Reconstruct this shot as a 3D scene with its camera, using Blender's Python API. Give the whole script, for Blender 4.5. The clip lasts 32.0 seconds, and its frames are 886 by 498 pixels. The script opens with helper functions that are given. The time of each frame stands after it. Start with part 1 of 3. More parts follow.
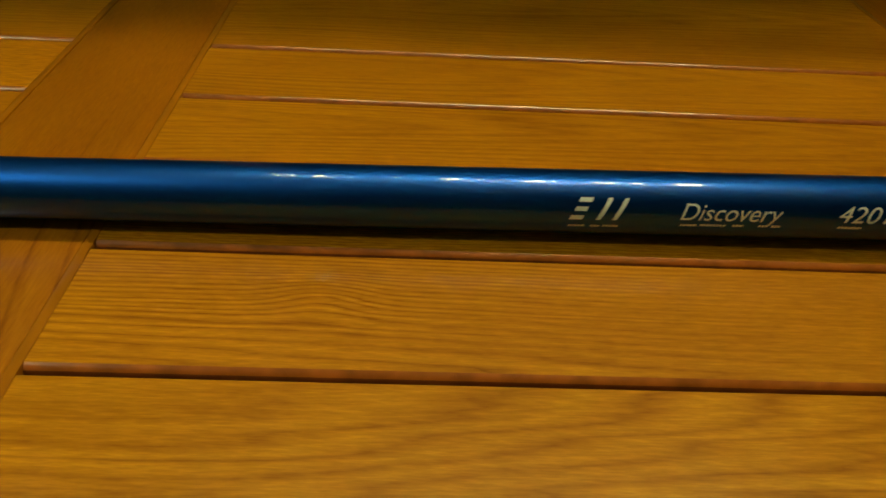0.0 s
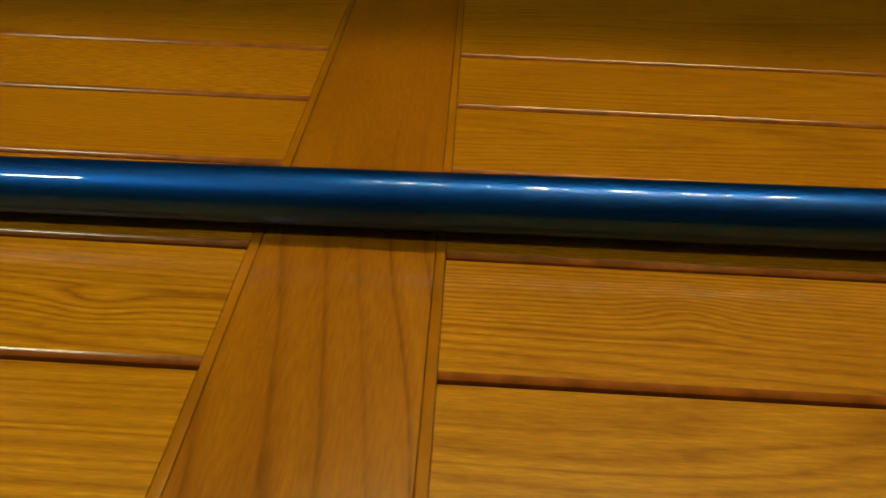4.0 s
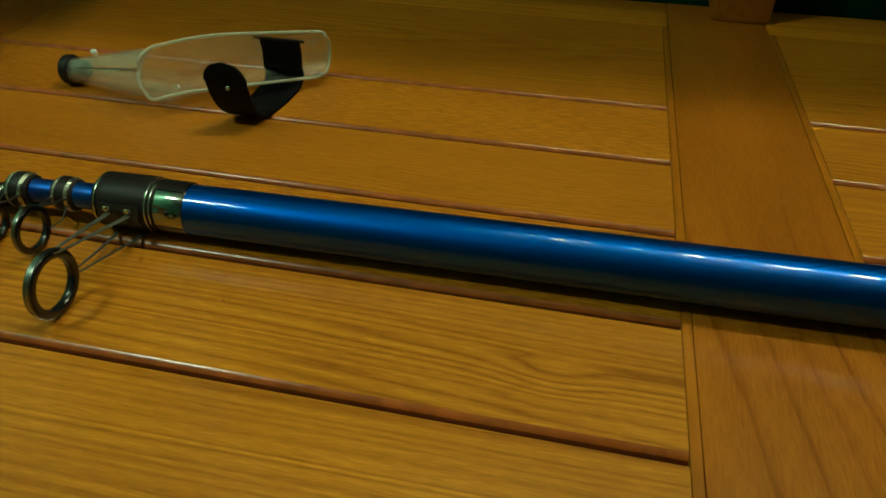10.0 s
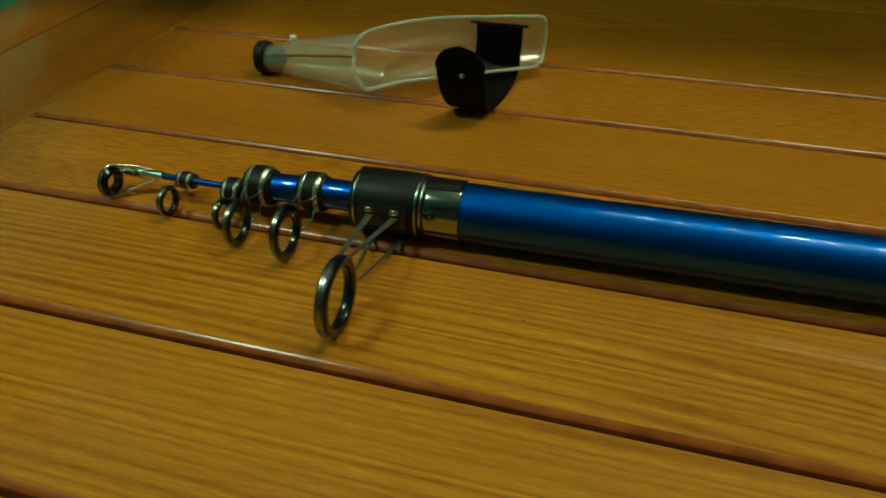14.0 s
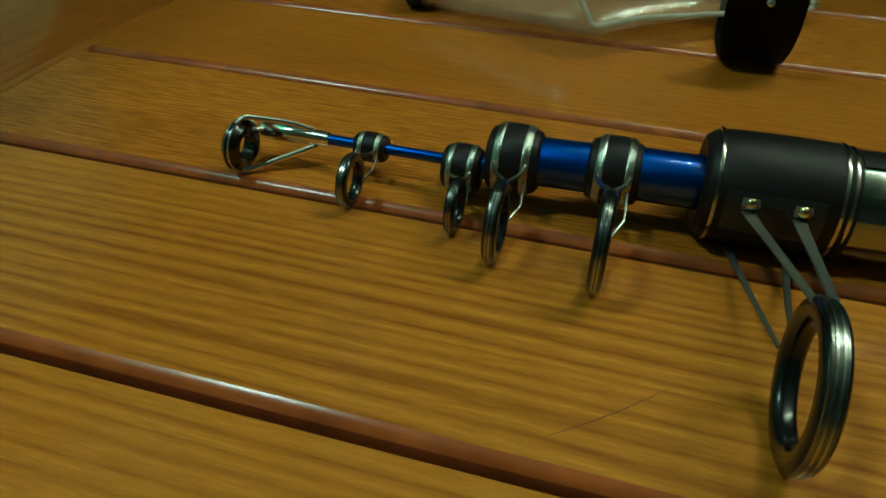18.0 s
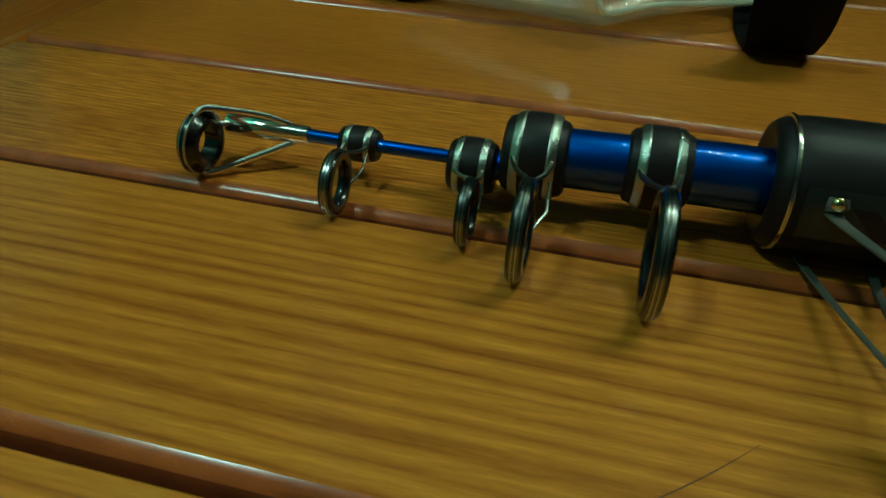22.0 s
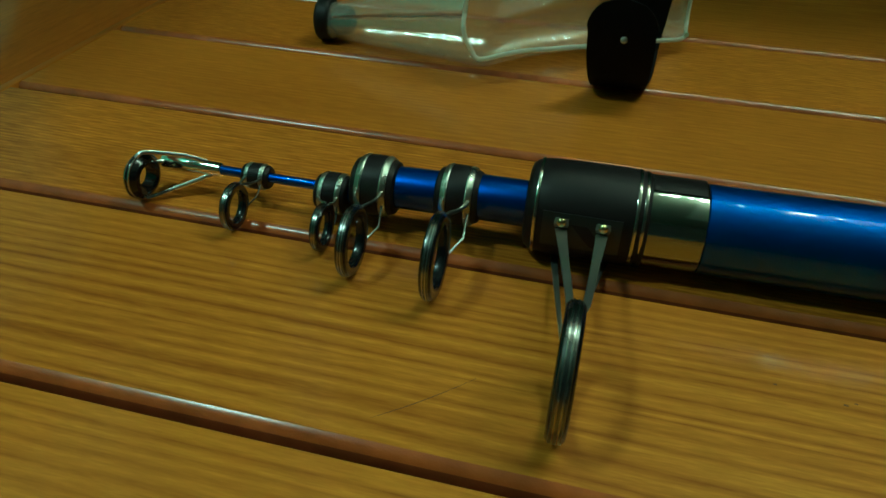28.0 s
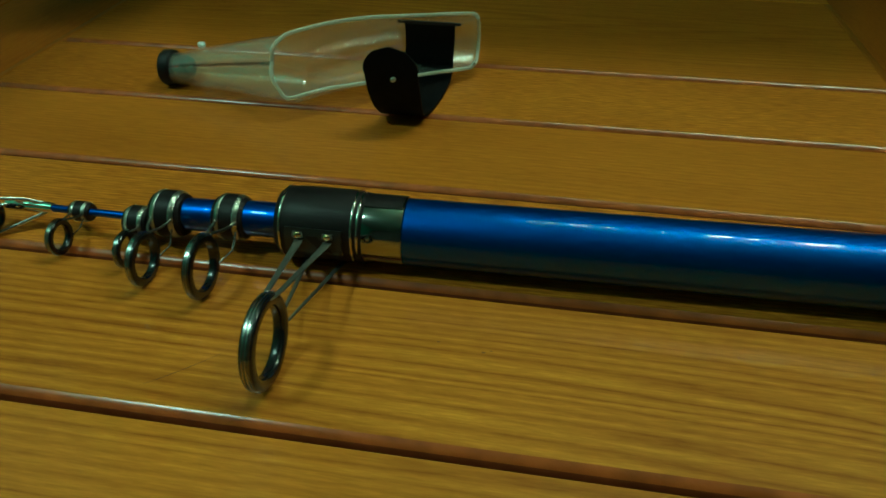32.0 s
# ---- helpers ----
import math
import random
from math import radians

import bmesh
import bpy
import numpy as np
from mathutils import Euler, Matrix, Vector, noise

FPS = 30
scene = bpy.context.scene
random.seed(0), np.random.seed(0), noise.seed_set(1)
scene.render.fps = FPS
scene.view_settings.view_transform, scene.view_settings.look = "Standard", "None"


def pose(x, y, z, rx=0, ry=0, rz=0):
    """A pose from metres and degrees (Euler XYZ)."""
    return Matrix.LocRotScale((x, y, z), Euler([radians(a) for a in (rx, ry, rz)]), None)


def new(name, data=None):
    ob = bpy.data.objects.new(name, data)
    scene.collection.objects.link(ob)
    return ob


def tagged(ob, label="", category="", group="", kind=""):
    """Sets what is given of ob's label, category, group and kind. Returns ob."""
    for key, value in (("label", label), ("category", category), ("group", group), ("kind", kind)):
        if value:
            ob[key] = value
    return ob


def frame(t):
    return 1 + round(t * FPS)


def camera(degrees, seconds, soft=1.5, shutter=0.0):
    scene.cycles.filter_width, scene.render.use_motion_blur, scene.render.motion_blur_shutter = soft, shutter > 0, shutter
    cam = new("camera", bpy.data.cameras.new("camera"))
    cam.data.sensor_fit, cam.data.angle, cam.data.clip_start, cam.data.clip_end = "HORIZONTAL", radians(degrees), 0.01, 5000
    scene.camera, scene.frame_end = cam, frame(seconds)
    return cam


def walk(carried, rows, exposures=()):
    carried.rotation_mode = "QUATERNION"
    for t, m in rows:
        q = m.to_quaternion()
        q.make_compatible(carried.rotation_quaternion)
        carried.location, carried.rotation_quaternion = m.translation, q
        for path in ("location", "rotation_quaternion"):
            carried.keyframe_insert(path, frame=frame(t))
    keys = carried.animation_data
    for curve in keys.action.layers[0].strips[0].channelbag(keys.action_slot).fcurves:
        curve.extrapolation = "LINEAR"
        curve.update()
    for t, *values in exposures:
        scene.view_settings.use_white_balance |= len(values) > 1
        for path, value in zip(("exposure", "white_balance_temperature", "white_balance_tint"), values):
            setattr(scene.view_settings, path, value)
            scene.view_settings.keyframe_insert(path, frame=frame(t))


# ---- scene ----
cam = camera(63.19, 32.0, soft=1.6, shutter=0.5)
# seconds, place in metres, turn in degrees; x runs along the boards, y away from the seat's front, z up from the seat
PATH = [
    (0.0, -0.01409, -0.01527, 0.20544, 51.252, -2.865, -0.632),
    (0.5, -0.03431, -0.01537, 0.20612, 51.589, -3.613, 0.189),
    (1.0, -0.04757, -0.01843, 0.20911, 51.995, -3.847, 0.991),
    (1.5, -0.05841, -0.02098, 0.21256, 52.439, -3.633, 1.230),
    (2.0, -0.07692, -0.02213, 0.21385, 52.341, -2.950, 1.633),
    (2.5, -0.09504, -0.01978, 0.21361, 52.052, -2.658, 2.138),
    (3.0, -0.11510, -0.01779, 0.21042, 51.398, -2.341, 2.540),
    (3.5, -0.13202, -0.01721, 0.21122, 50.898, -1.948, 2.598),
    (5.5, -0.20430, -0.01888, 0.21503, 50.116, -0.520, 4.724),
    (6.0, -0.21577, -0.01802, 0.21394, 50.098, -0.405, 5.645),
    (6.5, -0.23311, -0.01710, 0.21467, 50.130, -0.668, 6.750),
    (7.0, -0.25254, -0.01578, 0.21596, 50.381, -0.781, 8.058),
    (7.5, -0.26131, -0.01492, 0.22062, 50.962, -0.518, 9.039),
    (8.0, -0.27245, -0.01098, 0.22057, 51.489, -0.298, 10.261),
    (8.5, -0.27825, -0.00916, 0.21930, 51.827, -0.113, 10.825),
    (9.0, -0.28758, -0.00974, 0.21852, 52.058, -0.013, 11.303),
    (9.5, -0.29634, -0.01157, 0.21861, 52.243, -0.407, 12.040),
    (10.0, -0.30336, -0.01421, 0.22129, 52.379, -0.562, 12.313),
    (10.5, -0.30921, -0.01659, 0.22483, 52.572, -0.424, 12.611),
    (11.0, -0.31463, -0.01646, 0.22753, 52.741, -0.063, 12.917),
    (11.5, -0.32713, -0.01686, 0.22709, 52.808, -0.158, 13.537),
    (12.0, -0.34617, -0.01443, 0.22126, 52.872, -0.335, 14.481),
    (12.5, -0.36660, -0.01023, 0.21335, 52.805, -0.388, 15.375),
    (13.0, -0.38739, -0.00649, 0.20781, 52.715, -0.282, 15.692),
    (13.5, -0.40317, -0.00331, 0.19957, 52.905, 0.093, 15.881),
    (14.0, -0.42423, 0.00172, 0.18940, 52.954, 0.571, 15.932),
    (14.5, -0.45607, 0.01047, 0.17648, 52.941, 0.316, 16.437),
    (15.0, -0.48432, 0.02047, 0.16814, 52.986, -0.247, 15.604),
    (15.5, -0.50237, 0.01583, 0.16244, 53.871, -1.790, 15.330),
    (17.5, -0.55223, 0.07729, 0.10928, 53.434, -0.978, 16.100),
    (18.0, -0.55777, 0.08308, 0.10841, 53.197, -1.292, 16.133),
    (18.5, -0.56251, 0.08580, 0.10760, 53.150, -1.306, 16.054),
    (19.0, -0.56852, 0.09139, 0.10022, 53.364, -1.611, 16.037),
    (19.5, -0.57388, 0.09894, 0.09413, 53.587, -2.043, 15.869),
    (20.0, -0.57897, 0.10054, 0.09046, 54.053, -1.993, 15.754),
    (20.5, -0.57732, 0.10642, 0.08968, 54.191, -1.840, 14.938),
    (21.0, -0.57410, 0.10719, 0.08992, 54.426, -1.691, 14.499),
    (21.5, -0.57325, 0.10763, 0.08802, 54.636, -1.903, 14.175),
    (22.0, -0.57224, 0.10810, 0.08699, 54.680, -2.004, 14.022),
    (22.5, -0.57041, 0.11086, 0.08819, 54.672, -2.000, 13.834),
    (23.0, -0.56960, 0.11746, 0.08861, 55.052, -2.037, 13.508),
    (23.5, -0.56862, 0.11836, 0.09350, 55.020, -1.584, 13.204),
    (24.0, -0.56269, 0.11695, 0.09726, 54.795, -0.786, 12.952),
    (24.5, -0.55504, 0.11125, 0.09855, 54.662, -0.909, 13.047),
    (25.0, -0.54905, 0.10531, 0.10294, 54.325, -1.263, 13.238),
    (25.5, -0.54255, 0.09983, 0.10864, 54.213, -1.444, 13.186),
    (27.5, -0.52550, 0.07587, 0.12538, 53.977, -1.350, 13.878),
    (28.0, -0.52065, 0.06934, 0.12933, 53.746, -1.437, 14.068),
    (28.5, -0.51566, 0.06269, 0.13927, 53.537, -0.709, 13.920),
    (29.0, -0.50747, 0.05709, 0.14579, 53.241, -0.488, 13.876),
    (29.5, -0.50233, 0.05119, 0.15026, 52.994, -0.470, 13.840),
    (30.0, -0.49187, 0.04588, 0.15543, 52.601, -0.033, 13.185),
    (30.5, -0.47292, 0.03966, 0.16238, 52.679, 0.252, 12.325),
    (31.0, -0.45841, 0.03602, 0.16712, 52.843, -0.089, 11.693),
    (31.5, -0.44705, 0.03321, 0.17136, 53.054, -0.027, 10.725),
    (32.0, -0.43638, 0.03194, 0.17293, 53.509, 0.091, 9.641),
]

EXPOSURES = [(0.0, 0.46, 8400, 1), (6.0, 0.42, 8200, -2), (9.0, 0.30, 6700, -12), (13.0, 0.18, 5900, -28), (15.4, 0.15, 5750, -19), (20.0, 0.04, 4600, -18), (22.5, 0.04, 4560, -29), (25.0, 0.03, 4550, -29), (32.0, 0.09, 4750, -36)]
walk(cam, [(t, pose(x, y, z, rx, ry, rz)) for t, x, y, z, rx, ry, rz in PATH], EXPOSURES)

# ---------------------------------------------------------------- light
world = bpy.data.worlds.new("room_air")
scene.world = world
world.use_nodes = True
world.node_tree.nodes["Background"].inputs["Color"].default_value = (0.9, 1.0, 0.85, 1)
world.node_tree.nodes["Background"].inputs["Strength"].default_value = 0.02

LAMP_Z, TUBE_X = 2.0, -1.52
# x, y, watts
BULBS = [(-0.34, 0.82, 1.4), (0.09, 0.82, 2.7), (0.36, 0.78, 3.1), (0.60, 0.80, 3.3), (0.88, 0.82, 3.5)]
BULB_COLOR = (1.0, 0.875, 0.53)
for bx, by, watts in BULBS:
    lamp = bpy.data.lights.new("bulb_light", "POINT")
    lamp.energy, lamp.color, lamp.shadow_soft_size = watts * 0.22, BULB_COLOR, 0.030
    new("bulb_light", lamp).matrix_world = pose(bx, by, LAMP_Z - 0.066)
tube_lamp = bpy.data.lights.new("tube_light", "AREA")
tube_lamp.shape, tube_lamp.size, tube_lamp.size_y = "RECTANGLE", 0.26, 0.04
tube_lamp.energy, tube_lamp.color = 8.2, (0.94, 1.0, 0.74)
new("tube_light", tube_lamp).matrix_world = pose(TUBE_X, -0.32, LAMP_Z - 0.05)


# ---------------------------------------------------------------- materials
def shader(name):
    m = bpy.data.materials.new(name)
    m.use_nodes = True
    nt = m.node_tree
    return m, nt, nt.nodes["Principled BSDF"]


def node(nt, kind, **inputs):
    n = nt.nodes.new(kind)
    for k, v in inputs.items():
        n.inputs[k.replace("_", " ")].default_value = v
    return n


def ramp(nt, stops, fac):
    r = nt.nodes.new("ShaderNodeValToRGB")
    while len(r.color_ramp.elements) < len(stops):
        r.color_ramp.elements.new(0.5)
    for e, (p, c) in zip(r.color_ramp.elements, stops):
        e.position, e.color = p, (*c, 1)
    nt.links.new(fac, r.inputs["Fac"])
    return r.outputs["Color"]


def mapped(nt, scale, spread=7.0):
    """Object coordinates, shifted for every piece by its own random number, then scaled."""
    tc, info = nt.nodes.new("ShaderNodeTexCoord"), nt.nodes.new("ShaderNodeObjectInfo")
    mul = nt.nodes.new("ShaderNodeVectorMath")
    mul.operation = "SCALE"
    mul.inputs[0].default_value = (spread, spread * 2.3, spread * 1.7)
    nt.links.new(info.outputs["Random"], mul.inputs["Scale"])
    add = nt.nodes.new("ShaderNodeVectorMath")
    nt.links.new(tc.outputs["Object"], add.inputs[0])
    nt.links.new(mul.outputs["Vector"], add.inputs[1])
    mp = nt.nodes.new("ShaderNodeMapping")
    mp.inputs["Scale"].default_value = scale
    nt.links.new(add.outputs["Vector"], mp.inputs["Vector"])
    return mp.outputs["Vector"], info.outputs["Random"]


def mix(nt, kind, fac, a, b):
    m = nt.nodes.new("ShaderNodeMix")
    m.data_type, m.blend_type = "RGBA", kind
    for sock, v in ((m.inputs["Factor"], fac), (m.inputs["A"], a), (m.inputs["B"], b)):
        if isinstance(v, (int, float)):
            sock.default_value = v
        elif isinstance(v, tuple):
            sock.default_value = (*v, 1)
        else:
            nt.links.new(v, sock)
    return m.outputs["Result"]


def wood(name, along, tones, rings=300.0, side=0.0, deep=0.03, slope=0.0, wave=0.002, contrast=0.7, thin=False, fade=None, swirl=None, lean=0.0, uneven=3.4, fleck=0.38, coat_rough=0.15):
    """Lacquered ash, flat sawn. Growth rings lie about a pith at `side` across and `deep` below the board's middle, which
    sinks by `slope` along it; `wave` bends them; `fade` (from, to) makes the figure die away along the board; `swirl`
    (along, across, reach, push) bulges it at one place; `lean` turns it askew. Fine pores, flecks and blotches, and a coat of clear varnish."""
    m, nt, b = shader(name)
    light, mid, dark = tones

    def calc(op, p, q=None, clamp=False):
        n = nt.nodes.new("ShaderNodeMath")
        n.operation, n.use_clamp = op, clamp
        for sock, v in zip(n.inputs, (p, q)):
            if isinstance(v, (int, float)):
                sock.default_value = v
            elif v is not None:
                nt.links.new(v, sock)
        return n.outputs["Value"]

    def cloud(along_scale, cross_scale, spread, detail=2.0, rough=0.5):
        v, _ = mapped(nt, (along_scale, cross_scale, cross_scale) if along == "x" else (cross_scale, along_scale, cross_scale), spread)
        n = node(nt, "ShaderNodeTexNoise", Scale=1.0, Detail=detail, Roughness=rough)
        nt.links.new(v, n.inputs["Vector"])
        return n.outputs["Fac"]

    tc = nt.nodes.new("ShaderNodeTexCoord")
    sep = nt.nodes.new("ShaderNodeSeparateXYZ")
    nt.links.new(tc.outputs["Object"], sep.inputs["Vector"])
    lx, ly = (sep.outputs["X"], sep.outputs["Y"]) if along == "x" else (sep.outputs["Y"], sep.outputs["X"])
    bend = calc("MULTIPLY", calc("SUBTRACT", cloud(4.5, 14.0, 7.0, 0.0), 0.5), wave * 6.0)
    waver = calc("MULTIPLY", calc("SUBTRACT", cloud(16.0, 60.0, 4.0, 0.0), 0.5), 0.0008)
    across = calc("ADD", calc("SUBTRACT", calc("ADD", ly, calc("MULTIPLY", lx, lean)), side), calc("ADD", bend, waver))
    if swirl:
        sx, sy, reach, push = swirl
        ux, uy = calc("DIVIDE", calc("SUBTRACT", lx, sx), reach), calc("DIVIDE", calc("SUBTRACT", ly, sy), reach * 0.6)
        hill = calc("POWER", 2.718, calc("MULTIPLY", calc("ADD", calc("MULTIPLY", ux, ux), calc("MULTIPLY", uy, uy)), -1.0))
        across = calc("ADD", across, calc("MULTIPLY", hill, push))
    below = calc("ADD", deep, calc("MULTIPLY", lx, slope))
    far = calc("SQRT", calc("ADD", calc("MULTIPLY", across, across), calc("MULTIPLY", below, below)))
    pace = calc("MULTIPLY", cloud(1.0, 75.0, 11.0, 2.0), uneven)
    count = calc("ADD", calc("MULTIPLY", far, rings), pace)
    saw = calc("FRACT", count)
    year = nt.nodes.new("ShaderNodeTexWhiteNoise")
    year.noise_dimensions = "1D"
    nt.links.new(calc("FLOOR", count), year.inputs["W"])
    if thin:
        late = ramp(nt, [(0.0, mid), (0.56, light), (0.80, mid), (0.93, dark), (1.0, mid)], saw)
    else:
        late = ramp(nt, [(0.0, dark), (0.20, mid), (0.50, light), (0.78, mid), (1.0, dark)], saw)
    some = calc("MULTIPLY", calc("ADD", 0.30, calc("MULTIPLY", year.outputs["Value"], 0.70)), contrast)
    some = calc("MULTIPLY", some, calc("MULTIPLY", calc("SUBTRACT", cloud(3.0, 22.0, 5.0), 0.18), 2.8, True))
    some = calc("MULTIPLY", some, calc("ADD", 0.50, calc("MULTIPLY", calc("SUBTRACT", cloud(55.0, 420.0, 6.0, 3.0, 0.65), 0.30), 2.2, True)))
    if fade:
        some = calc("MULTIPLY", some, calc("ADD", 0.10, calc("DIVIDE", calc("SUBTRACT", fade[1], lx), fade[1] - fade[0], True), True))
    c = mix(nt, "MIX", some, mid, late)
    pores = cloud(80.0, 1500.0, 7.0, 2.0, 0.6)
    c = mix(nt, "MULTIPLY", 0.24, c, ramp(nt, [(0.32, (0.60, 0.52, 0.42)), (0.50, (1.0, 1.0, 1.0))], pores))
    dash = cloud(95.0, 900.0, 3.0, 3.0, 0.65)
    c = mix(nt, "MULTIPLY", fleck, c, ramp(nt, [(0.33, (0.74, 0.66, 0.56)), (0.50, (1.0, 1.0, 1.0)), (0.66, (1.32, 1.36, 1.46))], dash))
    blotch = cloud(4.0, 13.0, 9.0, 3.0, 0.55)
    c = mix(nt, "MULTIPLY", 0.85, c, ramp(nt, [(0.3, (0.83, 0.76, 0.66)), (0.7, (1.12, 1.1, 1.05))], blotch))
    nt.links.new(c, b.inputs["Base Color"])
    b.inputs["Roughness"].default_value = 0.5
    b.inputs["Specular IOR Level"].default_value = 0.12
    b.inputs["Coat Weight"].default_value = 0.85
    b.inputs["Coat IOR"].default_value = 1.5
    rr = nt.nodes.new("ShaderNodeMapRange")
    rr.inputs["To Min"].default_value, rr.inputs["To Max"].default_value = coat_rough * 0.7, coat_rough * 1.5
    nt.links.new(blotch, rr.inputs["Value"])
    nt.links.new(rr.outputs["Result"], b.inputs["Coat Roughness"])
    height = calc("ADD", calc("MULTIPLY", pores, 0.7), calc("MULTIPLY", saw, 0.3))
    bump = node(nt, "ShaderNodeBump", Strength=0.07, Distance=0.0003)
    nt.links.new(height, bump.inputs["Height"])
    nt.links.new(bump.outputs["Normal"], b.inputs["Normal"])
    coat_bump = node(nt, "ShaderNodeBump", Strength=0.10, Distance=0.0003)
    nt.links.new(calc("ADD", calc("MULTIPLY", pores, 0.5), calc("MULTIPLY", blotch, 4.0)), coat_bump.inputs["Height"])
    nt.links.new(coat_bump.outputs["Normal"], b.inputs["Coat Normal"])
    return m


def plain(name, color, rough=0.5, metal=0.0, coat=0.0, vary=0.15, grain=400.0, bump=0.05, depth=0.0002, spec=0.5, coat_rough=0.03):
    m, nt, b = shader(name)
    v, _ = mapped(nt, (1, 1, 1))
    n1 = node(nt, "ShaderNodeTexNoise", Scale=grain, Detail=3.0)
    n2 = node(nt, "ShaderNodeTexNoise", Scale=grain / 14, Detail=2.0)
    nt.links.new(v, n1.inputs["Vector"])
    nt.links.new(v, n2.inputs["Vector"])
    lo = tuple(c * (1 - vary) for c in color)
    hi = tuple(min(1.0, c * (1 + vary)) for c in color)
    nt.links.new(ramp(nt, [(0.3, lo), (0.7, hi)], n2.outputs["Fac"]), b.inputs["Base Color"])
    rr = nt.nodes.new("ShaderNodeMapRange")
    rr.inputs["To Min"].default_value, rr.inputs["To Max"].default_value = rough * 0.8, min(1.0, rough * 1.25)
    nt.links.new(n2.outputs["Fac"], rr.inputs["Value"])
    nt.links.new(rr.outputs["Result"], b.inputs["Roughness"])
    b.inputs["Metallic"].default_value = metal
    b.inputs["Coat Weight"].default_value = coat
    b.inputs["Coat Roughness"].default_value = coat_rough
    b.inputs["Specular IOR Level"].default_value = spec
    bp = node(nt, "ShaderNodeBump", Strength=bump, Distance=depth)
    nt.links.new(n1.outputs["Fac"], bp.inputs["Height"])
    nt.links.new(bp.outputs["Normal"], b.inputs["Normal"])
    return m


def glow(name, color, strength):
    m, nt, b = shader(name)
    b.inputs["Base Color"].default_value = (*color, 1)
    b.inputs["Emission Color"].default_value = (*color, 1)
    b.inputs["Emission Strength"].default_value = strength
    return m


HONEY = ((0.66, 0.290, 0.022), (0.52, 0.200, 0.014), (0.30, 0.096, 0.006))
AMBER = ((0.60, 0.246, 0.018), (0.50, 0.184, 0.013), (0.32, 0.104, 0.007))
RUSSET = ((0.47, 0.164, 0.012), (0.41, 0.134, 0.010), (0.23, 0.064, 0.004))
ASH = wood("lacquered_ash", "x", HONEY)
ASH_ACROSS = wood("lacquered_ash_upright", "y", RUSSET, rings=120.0, contrast=0.5, coat_rough=0.4)
STILE = wood("lacquered_ash_stile", "y", RUSSET, rings=58.0, side=0.09, deep=0.02, slope=-0.04, wave=0.006, lean=0.06, contrast=0.95, thin=True, uneven=0.5, fade=(0.10, 0.24), fleck=0.35)
PLAIN_STILE = wood("lacquered_ash_plain_stile", "y", RUSSET, rings=150.0, side=0.05, deep=0.04, contrast=0.35, fleck=0.35)
# the figure of every seat plank that lies open to view, panel by panel from the front; the rest are alike
STRIPED = wood("lacquered_ash_striped", "x", HONEY, rings=215.0, side=-0.16, deep=0.03, slope=0.02, wave=0.0012, contrast=0.95)
ARCHED = wood("lacquered_ash_arched", "x", HONEY, rings=245.0, side=-0.052, deep=0.022, slope=0.035, wave=0.0012, contrast=0.95, fleck=0.45, swirl=(0.205, -0.010, 0.020, 0.006))
FINE = wood("lacquered_ash_fine", "x", AMBER, rings=560.0, side=0.13, deep=0.03, slope=0.02, contrast=0.8, fleck=0.95, coat_rough=0.15)
QUIET = wood("lacquered_ash_quiet", "x", AMBER, rings=400.0, side=-0.10, deep=0.05, contrast=0.45, coat_rough=0.13)
STREAKED = wood("lacquered_ash_streaked", "x", AMBER, rings=230.0, side=0.012, deep=0.02, slope=0.05, wave=0.003, contrast=0.8)
WAVY = wood("lacquered_ash_wavy", "x", HONEY, rings=135.0, side=-0.030, deep=0.03, slope=-0.07, wave=0.009, contrast=0.8, fleck=0.5)
BUMPED = wood("lacquered_ash_bumped", "x", AMBER, rings=400.0, side=-0.035, deep=0.03, slope=0.02, wave=0.0010, contrast=1.6, fade=(-0.14, 0.10), swirl=(-0.152, 0.006, 0.020, -0.007), fleck=0.5)
FIGURES = {(0, 6): STRIPED, (0, 7): ARCHED, (0, 8): FINE, (0, 9): QUIET, (0, 10): FINE, (0, 11): STREAKED,
           (1, 6): WAVY, (1, 7): BUMPED, (1, 8): FINE, (1, 9): STREAKED, (1, 10): STREAKED, (1, 11): STREAKED}
# Stain in two tones: lip painted lit orange, groove darkened for its shade.
LIP = plain("lit_stained_lip", (0.37, 0.093, 0.013), 0.5, spec=0.15, coat=0.8, coat_rough=0.20, vary=0.25, grain=1300, bump=0.3, depth=0.0003)
GROOVE = plain("shaded_stained_groove", (0.16, 0.037, 0.010), 0.5, spec=0.15, coat=0.8, coat_rough=0.20, vary=0.25, grain=1300, bump=0.3, depth=0.0003)
BEAD = plain("stained_bead", (0.43, 0.142, 0.010), 0.4, coat=0.8, coat_rough=0.05, vary=0.2, grain=300, spec=0.15)
BLUE = plain("blue_metal_lacquer", (0.0005, 0.074, 0.43), 0.42, metal=1.0, coat=1.0, vary=0.03, grain=50, bump=0.0, coat_rough=0.012)
BLUE.node_tree.nodes["Principled BSDF"].inputs["Coat IOR"].default_value = 1.42
BLUE_BRIGHT = plain("bright_blue_lacquer", (0.003, 0.065, 0.46), 0.34, metal=0.9, coat=1.0, vary=0.03, grain=50, bump=0.0, coat_rough=0.03)
BLACK = plain("black_painted_plastic", (0.011, 0.0080, 0.0088), 0.47, vary=0.2, grain=900, spec=0.32)
DARKGREY = plain("dark_grey_plate", (0.06, 0.058, 0.052), 0.36, metal=0.6, spec=0.4)
LEG_STEEL = plain("brushed_grey_steel", (0.27, 0.27, 0.235), 0.40, metal=0.8, vary=0.12)
